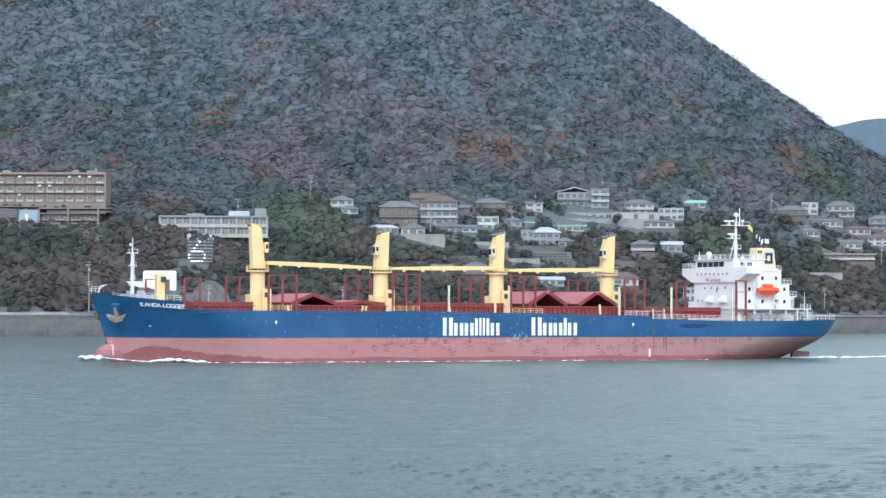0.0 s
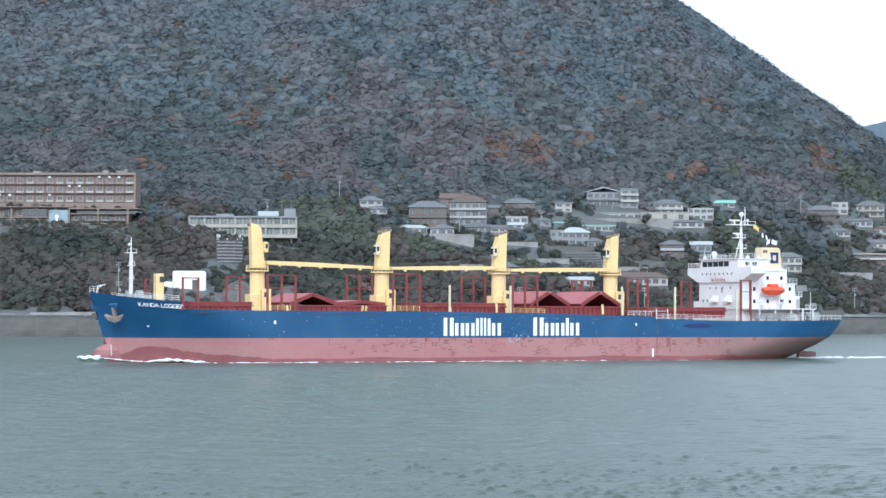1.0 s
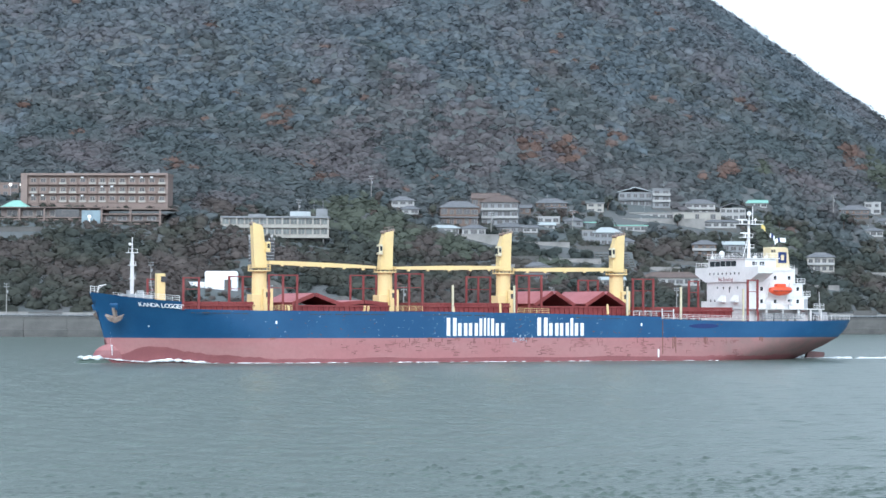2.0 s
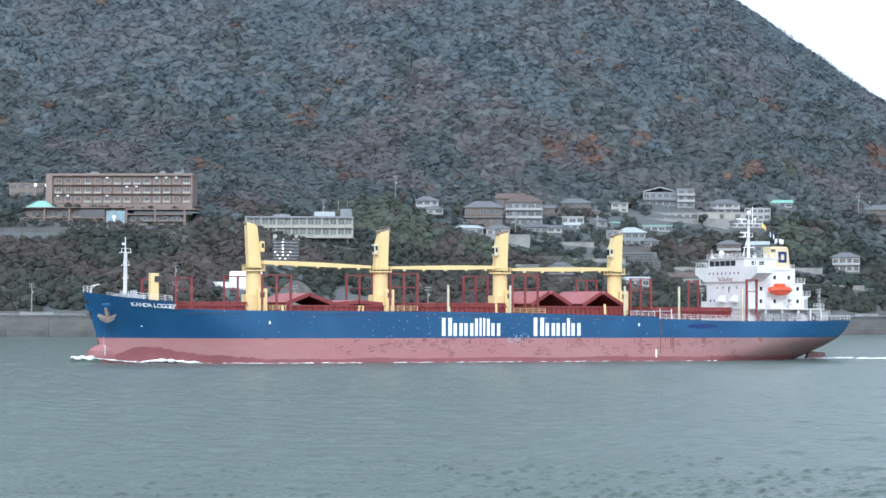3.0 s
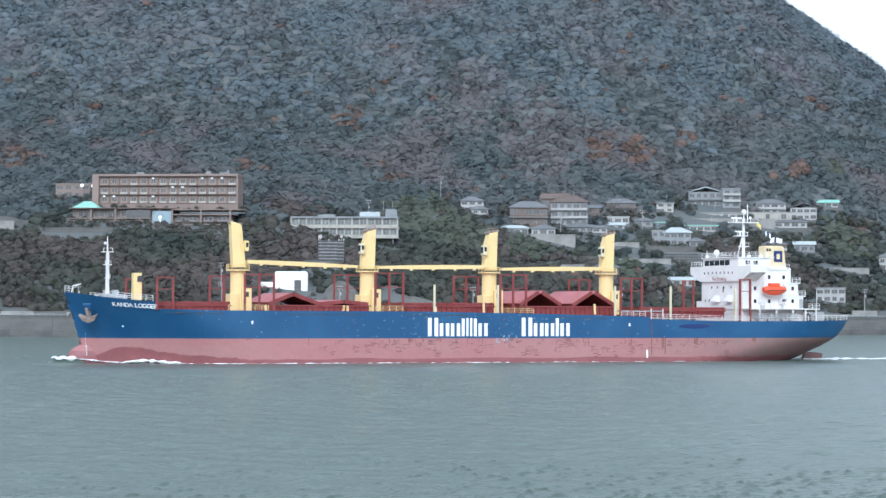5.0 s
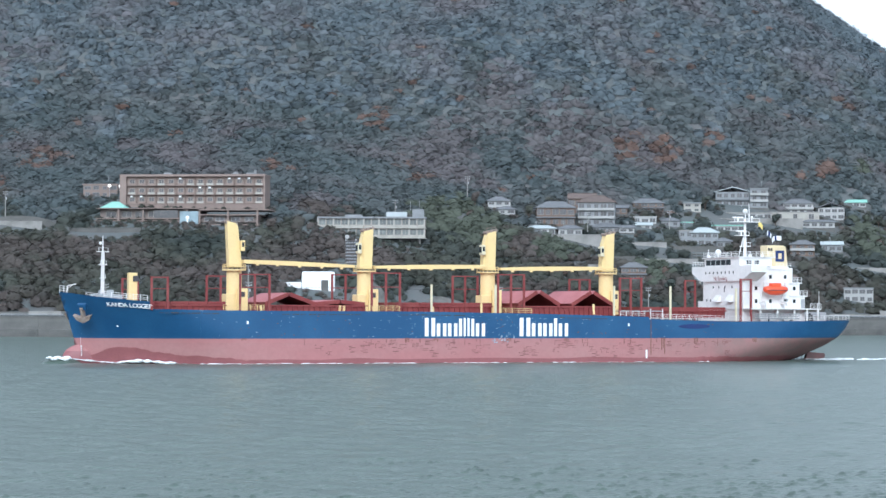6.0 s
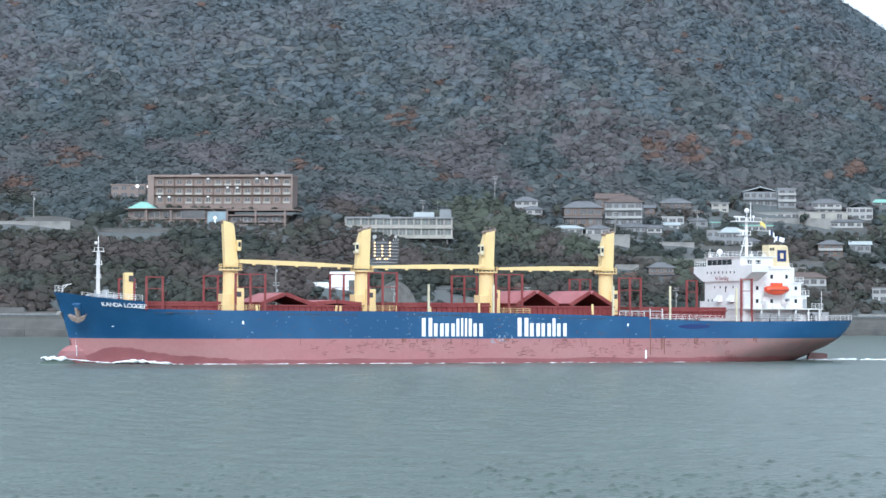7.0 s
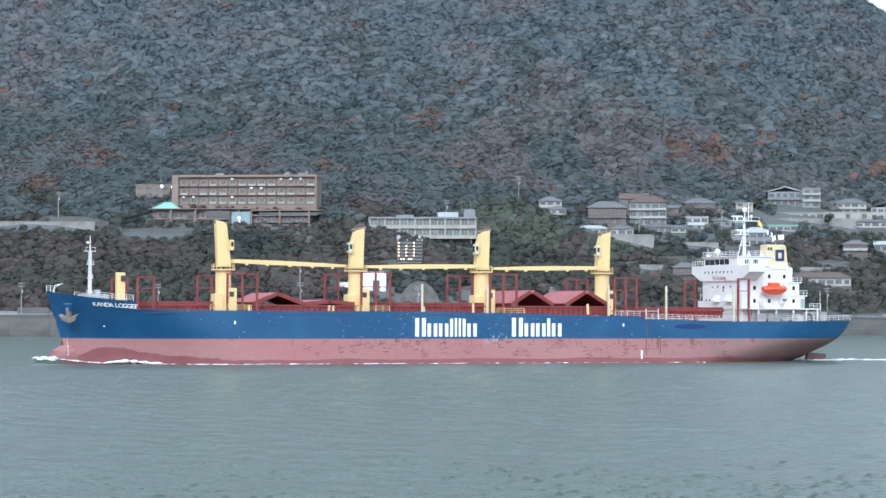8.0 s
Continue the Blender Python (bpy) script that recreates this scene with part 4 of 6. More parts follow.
def hull_mesh():
    us = sorted(set([-84.5, -84.2, -83.8, -83.2, -82.6, -82, -81.5, -80.8, -80] + list(np.linspace(-79, -46, 34)) + [-69.6, -69.5] + list(np.linspace(-44, 44, 23)) + [33.7, 33.9] + list(np.linspace(46, 84.5, 40))))
    bm = B()
    grid = []
    for u in us:
        top, low = along(u, SHEER), keel(u)
        mid = min(max(BOOT, low + 0.02), top - 0.05)
        wet = along(u, [(-81, 1.4), (-78, 1.5), (-74.5, 3.0), (-70, 2.5), (-64, 1.6), (-57, 0.9), (-50, 0.6), (60, 0.75)]) + 0.12 * math.sin(u * 0.41) + 0.1 * math.sin(u * 1.13) + 0.1 * math.sin(u * 2.9 + 1)
        wet = min(max(wet, low + 0.01), mid - 0.005)
        ws = [low + (wet - low) * i / 3 for i in range(3)] + [wet + (mid - wet) * i / 4 for i in range(4)] + [mid + (top - mid) * i / 8 for i in range(9)]
        cols = []
        for side in (-1, 1):
            col = []
            for w in ws:
                uu = max(u, along(w, STEM))
                col.append(bm.verts.new((uu, side * beam(uu, w), w)))
            cols.append(col)
        grid.append(cols)
    for a, b in zip(grid, grid[1:]):
        for side in (0, 1):
            for i in range(len(a[0]) - 1):
                q = (a[side][i], b[side][i], b[side][i + 1], a[side][i + 1])
                f = bm.faces.new(q if side == 0 else q[::-1])
                f.material_index = 2 if i < 3 else (1 if i < 7 else 0)
                f.smooth = True
    for end in (grid[0], grid[-1]):
        for i in range(len(end[0]) - 1):
            f = bm.faces.new((end[0][i], end[0][i + 1], end[1][i + 1], end[1][i]))
            f.material_index = 2 if i < 3 else (1 if i < 7 else 0)
    bmesh.ops.remove_doubles(bm, verts=bm.verts, dist=0.004)
    bmesh.ops.recalc_face_normals(bm, faces=bm.faces)
    return bm


hull = part("hull", hull_mesh(), [BLUE, RED, WET_RED], ship, "blue topsides over a faded red boot top")


def build_hull_details():
    bm = B()
    ball(bm, (-78.0, 0, 0.8), 1, (5.7, 2.0, 3.0), 24, 14)
    for f in bm.faces:
        f.smooth = True
        f.material_index = 1 if f.calc_center_median().z < 1.8 else 0
    part("bulbous_bow", bm, [RED, WET_RED], ship)
    # decks
    for name, u0, u1, dz in (("forecastle_deck", -84, -69.7, 1.1), ("main_deck", -69.4, 33.6, 0.1), ("aft_deck", 34.0, 84.3, 0.1)):
        bm = B()
        us = np.linspace(u0, u1, 40)
        rows = []
        for u in us:
            z = along(u, SHEER) - dz
            b = beam(u, z) - 0.08
            rows.append((bm.verts.new((u, -b, z)), bm.verts.new((u, b, z))))
        for a, b in zip(rows, rows[1:]):
            bm.faces.new((a[0], b[0], b[1], a[1]))
        part(name, bm, DECK_RED, ship)
    # weld seams along the plating, seen as thin shadow lines, and a rubbing bead at the boot top
    for u in np.linspace(-60, 44, 14):
        bm = B()
        box(bm, u, u + 0.05, -13.62, -13.55, 4.7, along(u, SHEER) - 0.1)
        part("plate_seam", bm, BLUE, ship)
    # anchor in its pocket, on the port bow
    for side in (-1, 1):
        bm = B()
        m = Matrix.Translation((-80.9, side * 6.3, 9.1)) @ Matrix.Diagonal((1.0, 1.0, 1.0, 1)) @ Matrix.Rotation(radians(38 * side), 4, "Z") @ Matrix.Rotation(radians(-24 * side), 4, "X")
        box(bm, -0.28, 0.28, -0.55, 0.35, -1.0, 1.5, m=m)
        prism(bm, [(-1.9, 0.1), (-1.3, -0.9), (0, -1.5), (1.3, -0.9), (1.9, 0.1), (1.1, -0.2), (0, -0.5), (-1.1, -0.2)], -0.75, 0.1)
        for v in bm.verts[-16:]:
            v.co = m @ v.co
        bmesh.ops.recalc_face_normals(bm, faces=bm.faces)
        anchor = part("anchor", bm, RUSTED, ship, "grey stockless anchor housed at the bow")
        bm = B()
        box(bm, -0.9, 0.9, -0.3, 0.5, 0.9, 2.2, m=m)
        part("hawse_pipe", bevelled(bm, 0.2), BLUE, anchor)
    bm = B()
    for w in np.arange(1.2, 5.6, 0.42):
        b = beam(-80.4, w)
        box(bm, -80.4, -80.26, -max(b, 2.0 if w < 3 else 0) - 0.06, -b + 0.1, w, w + 0.26)
    part("draught_mark", bm, LETTER, ship, "white draught figures down the stem")
    # draught mark: a white upright band
    bm = B()
    box(bm, 33.0, 33.35, -13.66, -13.5, 0.5, 2.2)
    part("draught_mark", bm, LETTER, ship, "white draught scale on the boot top")
    bm = B()
    for u, w in ((-74.5, 7.0), (-51, 7.35), (29, 7.0)):
        b = beam(u, w)
        box(bm, u, u + 0.35, -b - 0.04, -b + 0.05, w, w + 0.6)
        if u < -70:
            box(bm, u - 0.2, u + 0.75, -b - 0.03, -b + 0.05, w - 0.2, w - 0.05)
    part("load_mark", bm, LETTER, ship)
    # fairlead slots under the sheer
    r = random.Random(4)
    for u0, u1 in ((-68, -57), (-44, -29), (-20, -6), (14, 24)):
        bm = B()
        u = u0
        while u < u1:
            n = r.uniform(0.5, 1.8)
            z = along(u, SHEER) - 0.75
            box(bm, u, u + n, -13.64, -13.5, z, z + r.uniform(0.1, 0.2))
            u += n + r.uniform(0.1, 0.6)
        tagged(part("scupper_strip", bm, DARK, ship), kind="stuff")
    # scuffed repair patches, outlines and streaks on the boot top; chips on the blue
    bm = B()
    for k in range(115):
        u, w = r.uniform(-40, 52), r.uniform(1.8, 4.2)
        a, h = r.uniform(0.2, 1.8), r.uniform(0.12, 0.8)
        kind = r.random()
        if kind < 0.35:
            box(bm, u, u + a, -13.625, -13.5, w, w + 0.1)
            box(bm, u, u + 0.1, -13.625, -13.5, w - h, w)
            box(bm, u + 0.6 * a, u + a, -13.625, -13.5, w - h, w - h + 0.08)
        elif kind < 0.8:
            for j in range(r.randint(2, 5)):
                x = u + r.uniform(-0.6, 0.6)
                box(bm, x, x + r.uniform(0.2, 1.3), -13.62 - 0.003 * j, -13.5, w - 0.28 * j, w - 0.28 * j + r.uniform(0.06, 0.2))
        else:
            box(bm, u, u + r.uniform(0.08, 0.16), -13.625, -13.5, 4.55 - r.uniform(0.4, 1.6), 4.55)
    tagged(part("scuffing", bm, SCUFF, ship, "dark scuffed patches on the boot top"), kind="stuff")
    bm = B()
    for k in range(70):
        u, w = r.uniform(-62, 50), r.uniform(4.7, 9.0)
        w = min(w, along(u, SHEER) - 0.8)
        box(bm, u, u + r.uniform(0.1, 0.5), -13.62, -13.5, w, w + r.uniform(0.05, 0.16))
    for u, h in ((-52, 0.5), (-19, 0.9), (-13, 0.8), (2.5, 0.9), (15, 0.7), (36.5, 3.3), (44, 1.6), (57.5, 1.5)):
        for j in range(3):
            b = beam(u, 4)
            box(bm, u + 0.35 * j, u + 0.35 * j + 0.16, -b - 0.03, -b + 0.1, 4.7 - h * r.uniform(0.5, 1), 4.7)
    box(bm, 34.1, 34.25, -13.64, -13.5, 1.2, 8.3)
    tagged(part("rust_staining", bm, RUST, ship, "rust-brown streaks running down the hull side"), kind="stuff")
    bm = B()
    for k in range(150):
        u = r.choice((r.uniform(-62, 50), r.gauss(-18, 6), r.gauss(4, 5)))
        w = r.uniform(4.75, along(u, SHEER) - 0.2)
        box(bm, u, u + r.uniform(0.08, 0.4), -13.62, -13.5, w, w + r.uniform(0.04, 0.13))
    for k in range(26):
        u, w = r.gauss(1.5, 1.2), r.uniform(3.6, 5.2)
        box(bm, u, u + r.uniform(0.1, 0.35), -13.63, -13.5, w, w + r.uniform(0.1, 0.4))
    tagged(part("paint_chipping", bm, CHIP, ship, "pale scraped chips in the blue paint"), kind="stuff")
    bm = B()
    prism(bm, [(44 + 3.6 * math.cos(a), 7.0 + 0.5 * math.sin(a)) for a in np.linspace(0, 2 * math.pi, 24, endpoint=False)], -13.66, -13.3)
    mended(bm)
    part("recess_rim", bm, NAVY, ship, "dark oval recess in the hull side")


def build_lettering():
    # the owner's two painted words, as plain white upright bars
    for start, glyphs in ((-14.9, ((2.15, 3.62), (2.0, 2.55), (1.95, 2.55), (0.62, 3.5), (1.25, 3.6), (0.62, 3.5), (1.95, 2.55))),
                          (5.2, ((2.3, 3.7), (2.1, 2.6), (2.0, 2.6), (0.65, 3.6), (2.05, 2.6)))):
        u = start
        for w, h in glyphs:
            bm = B()
            if w < 1.0:
                box(bm, u, u + w, -13.66, -13.5, 5.0, 5.0 + h)
            else:
                # two upright bars as broad as the letter
                box(bm, u, u + 0.36 * w, -13.66, -13.5, 5.0, 5.0 + h)
                box(bm, u + 0.64 * w, u + w, -13.66, -13.5, 5.0, 5.0 + h)
            mended(bm)
            part("painted_bar", bm, [LETTER, BLUE], ship)
            u += w + 0.36
    # the ship's name on the bow, letter by letter along the flare
    text = "KANDA LOGGER"
    u = -76.8
    for ch in text:
        step = {" ": 0.3, "L": 0.5, "E": 0.55, "O": 0.70, "G": 0.70, "A": 0.62}.get(ch, 0.64)
        if ch != " ":
            w = 10.72 - 0.07 * (u + 76.8)
            b0, b1 = beam(u, w + 0.5), beam(u + 0.6, w + 0.5)
            cu = bpy.data.curves.new("name_letter", "FONT")
            cu.body, cu.size, cu.extrude, cu.offset = ch, 1.28, 0.02, 0.03
            cu.materials.append(LETTER)
            ob = new("name_letter", cu)
            ob.parent = ship
            yaw = math.atan2(-(b1 - b0), 0.6)
            flare = math.atan2(beam(u, w + 1) - beam(u, w), 1.0)
            ob.matrix_basis = Matrix.Translation((u, -b0 - 0.06 , w)) @ Matrix.Rotation(yaw, 4, "Z") @ Matrix.Rotation(radians(90) + flare, 4, "X")
        u += step + 0.04


def build_rails():
    def run(name, pts, posts, h=1.1, mat=WHITE, bars=3):
        bm = B()
        for a, b in zip(pts, pts[1:]):
            a, b = Vector(a), Vector(b)
            for k in range(1, bars + 1):
                tube(bm, a + Vector((0, 0, h * k / bars)), b + Vector((0, 0, h * k / bars)), 0.04, n=5)
            n = max(1, round((b - a).length / posts))
            for i in range(n + 1):
                p = a.lerp(b, i / n)
                tube(bm, p - Vector((0, 0, 0.1)), p + Vector((0, 0, h)), 0.05, n=5)
        part(name, bm, mat, ship)

    def edge(us, dz=0.0):
        return [(u, -(beam(u, along(u, SHEER)) - 0.15), along(u, SHEER) + dz) for u in us]

    def edge_far(us, dz=0.0):
        return [(u, beam(u, along(u, SHEER)) - 0.15, along(u, SHEER) + dz) for u in us]
    run("bow_railing", [(-84.3, -0.3, 13.3), (-83, -1.6, 13.1)], 0.8, 1.3)
    run("forecastle_railing", edge([-77.5, -75, -72.5, -70]), 1.5)
    run("forecastle_railing", edge_far([-77.5, -75, -72.5, -70]), 1.5)
    run("deck_railing", edge([34.2, 40, 46, 52, 57]), 1.5)
    run("deck_railing", edge_far([34.2, 44, 57]), 1.5)
    run("stern_railing", edge([66, 70, 74, 78, 81, 83.8]), 1.4)
    run("stern_railing", edge_far([66, 72, 78, 83.8]), 1.4)
    run("main_deck_railing", [(-55.5, -13.2, 9.9), (-47.5, -13.2, 9.9)], 1.4, mat=YELLOW)
    run("main_deck_railing", [(-27, -13.2, 9.8), (-20, -13.2, 9.8)], 1.4, mat=YELLOW)
    run("main_deck_railing", [(1, -13.2, 9.5), (8, -13.2, 9.4)], 1.4, mat=YELLOW)
    run("main_deck_railing", [(27.5, -13.2, 9.0), (33, -13.2, 8.9)], 1.4)


def build_forecastle():
    bm = B()
    tube(bm, (-76, 0, 11.2), (-76, 0, 21.3), 0.4, 0.3, 12)
    tube(bm, (-76, 0, 21.2), (-76, 0, 24.2), 0.16, 0.07, 8)
    mast = part("foremast", bm, WHITE, ship, "white tubular foremast with lamp platforms")
    for z, w in ((21.1, 1.1), (18.6, 0.7), (16.0, 0.5)):
        bm = B()
        box(bm, -76 - w, -76 + w, -0.7, 0.7, z, z + 0.14)
        part("platform", bm, WHITE, mast)
        bm = B()
        for s in (-1, 1):
            tube(bm, (-76 + s * w * 0.8, -0.6, z), (-76 + s * w * 0.8, -0.6, z + 0.8), 0.05, n=5)
        tube(bm, (-76 - w * 0.8, -0.6, z + 0.8), (-76 + w * 0.8, -0.6, z + 0.8), 0.04, n=5)
        part("railing", bm, WHITE, mast)
    bm = B()
    ball(bm, (-76.5, -0.3, 22.8), 0.3)
    part("mast_lamp", bm, WHITE, mast)
    bm = B()
    tube(bm, (-76.3, -0.55, 11.6), (-76.3, -0.55, 21), 0.05, n=5)
    tube(bm, (-75.8, -0.55, 11.6), (-75.8, -0.55, 21), 0.05, n=5)
    for k in range(24):
        tube(bm, (-76.3, -0.55, 11.8 + 0.38 * k), (-75.8, -0.55, 11.8 + 0.38 * k), 0.03, n=4)
    part("ladder", bm, WHITE, mast)
    # yellow vent post
    bm = B()
    box(bm, -70.6, -68.9, 1.2, 2.9, 10.2, 17.2)
    post = part("vent_post", bevelled(bm, 0.12), YELLOW, ship, "square yellow ventilator post")
    bm = B()
    box(bm, -69.8, -68.7, 0.9, 1.3, 15.5, 16.6)
    part("louvre", bm, DARK, post)
    # windlasses with ropes
    for y in (-4, 4):
        bm = B()
        tube(bm, (-76.5, y - 1.8, 12.3), (-76.5, y + 1.8, 12.3), 0.8, n=14)
        tube(bm, (-74.2, y - 1.6, 12.1), (-74.2, y + 1.6, 12.1), 0.65, n=14)
        box(bm, -77.3, -73.4, y - 2.0, y - 1.7, 11.0, 12.9)
        box(bm, -77.3, -73.4, y + 1.7, y + 2.0, 11.0, 12.9)
        box(bm, -75.8, -74.8, y - 0.6, y + 0.9, 11.2, 13.8)
        mended(bm)
        part("windlass", bm, STEEL, ship, "grey mooring windlass wound with rope")
    # bow davit
    bm = B()
    tube(bm, (-83.2, -0.8, 12.9), (-82.8, -0.8, 14.6), 0.09)
    tube(bm, (-82.8, -0.8, 14.6), (-81.3, -0.8, 14.9), 0.09)
    tube(bm, (-82.9, -0.8, 14.0), (-81.9, -0.8, 14.75), 0.06)
    part("bow_davit", bm, WHITE, ship)
    # bollards
    for u in (-79.5, -72.5, -71, 78, 80.5):
        bm = B()
        z = along(u, SHEER) - 0.6
        y = -(beam(u, z) - 1.2)
        for d in (0, 0.9):
            tube(bm, (u + d, y, z - 0.6), (u + d, y, z + 0.5), 0.22, n=10)
            tube(bm, (u + d, y, z + 0.5), (u + d, y, z + 0.62), 0.3, n=10)
        part("bollard", bm, DARK, ship)


def build_hatches():
    spans = [(-68.5, -54.0), (-46.5, -25.5), (-19.5, 1.0), (6.5, 28.0), (33.5, 53.5)]
    for i, (a, b) in enumerate(spans):
        z0 = along(a, SHEER) - 0.3
        top = 11.0 if i < 4 else 10.3
        bm = B()
        w = 9.0
        box(bm, a, b, -w, -w + 0.3, z0, top)
        box(bm, a, b, w - 0.3, w, z0, top)
        box(bm, a, a + 0.3, -w, w, z0, top)
        box(bm, b - 0.3, b, -w, w, z0, top)
        coaming = part("hatch_coaming", bm, DECK_RED, ship, "dark red steel hatch coaming")
        bm = B()
        box(bm, a - 0.2, b + 0.2, -w - 0.35, -w, top - 0.25, top + 0.05)
        part("coaming_ledge", bm, DECK_RED, coaming)
        bm = B()
        prism(bm, [(-w - 0.5, z0), (-w, z0), (-w, top - 0.25), (-w - 0.3, top - 0.25)], 0, 0.1, axis="x")
        stay = mesh_of("coaming_stay", mended(bm), DECK_RED)
        u = a + 0.4
        while u < b:
            part("coaming_stay", stay, DECK_RED, coaming, at=Matrix.Translation((u, 0, 0)))
            u += 1.1

        def panel(p, q, thick=0.75, half=9.3):
            """A cover panel between two edge lines p and q of (x, z)."""
            d = Vector((q[0] - p[0], q[1] - p[1])).normalized()
            n = Vector((-d.y, d.x)) * thick
            if n.y < 0:
                n = -n
            bm = B()
            prism(bm, [p, q, (q[0] + n.x, q[1] + n.y), (p[0] + n.x, p[1] + n.y)], -half, half)
            mended(bm)
            cover = part("hatch_cover", bm, [DECK_RED, HATCH_TOP], ship, "red folding steel hatch cover with a paler top")
            # upward faces take the paler red
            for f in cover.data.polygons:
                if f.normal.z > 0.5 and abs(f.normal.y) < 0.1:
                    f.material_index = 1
            bm = B()
            a3, b3 = Vector((p[0], -half - 0.04, p[1] + 0.3)), Vector((q[0], -half - 0.04, q[1] + 0.3))
            tube(bm, a3, b3, 0.07, n=4)
            L = (Vector(q) - Vector(p)).length
            s = 0.6
            while s < L - 0.3:
                c = Vector(p) + d * s
                box(bm, c.x - 0.09, c.x + 0.09, -half - 0.1, -half + 0.1, c.y + 0.05, c.y + 0.6)
                s += 1.25
            part("side_frame", bm, DECK_RED, cover)
        if i in (1, 3):
            # covers folded part-way up into tents
            if i == 1:
                panel((-46.0, 10.9), (-41.5, 12.75))
                panel((-41.2, 12.75), (-36.2, 10.9))
                panel((-36.0, 10.9), (-31.0, 11.35))
                panel((-30.8, 11.35), (-25.9, 10.9))
            else:
                panel((6.9, 10.95), (11.0, 13.55))
                panel((11.3, 13.55), (15.6, 10.95))
                panel((18.6, 10.95), (22.9, 13.55))
                panel((23.2, 13.55), (27.6, 10.95))
        else:
            n = 4
            for k in range(n):
                panel((a + (b - a) * k / n + 0.05, top + 0.08), (a + (b - a) * (k + 1) / n - 0.05, top + 0.08), 0.55)


def build_stanchions():
    """Red log stanchion frames along both sides: two or three posts with cross bars."""
    def stanchion(posts, top, y, parts=()):
        bm = B()
        for u in posts:
            z = along(u, SHEER) - 0.2
            box(bm, u - 0.19, u + 0.19, y - 0.2, y + 0.2, z, top)
        for k, z in enumerate((top - 0.25, (top + 11) / 2 + 0.3)):
            box(bm, posts[0], posts[-1], y - 0.1, y + 0.1, z, z + (0.22 if k == 0 else 0.14))
        part("stanchion_frame", bm, DECK_RED, ship, "dark red steel log stanchion frame")
    rows = [((-69.3, -66.2), 16.3), ((-52.1, -49.2, -46.3), 17.0), ((-25.6, -22.7, -19.8), 17.5), ((0.9, 3.7, 6.5), 17.4), ((27.6, 30.0, 32.4), 16.9), ((55.2, 57.6), 16.9)]
    for posts, top in rows:
        stanchion(posts, top, -12.7)
        stanchion([p - 0.1 for p in posts], top, 12.7)
    for u in (-13.2, 0.4, 26.3, 39.0, 54.1):
        bm = B()
        box(bm, u - 0.17, u + 0.17, -12.9, -12.5, along(u, SHEER) - 0.1, 15.2 if u < 50 else 14.9)
        part("pale_post", bm, PALE_POST, ship, "pale yellow upright deck post")


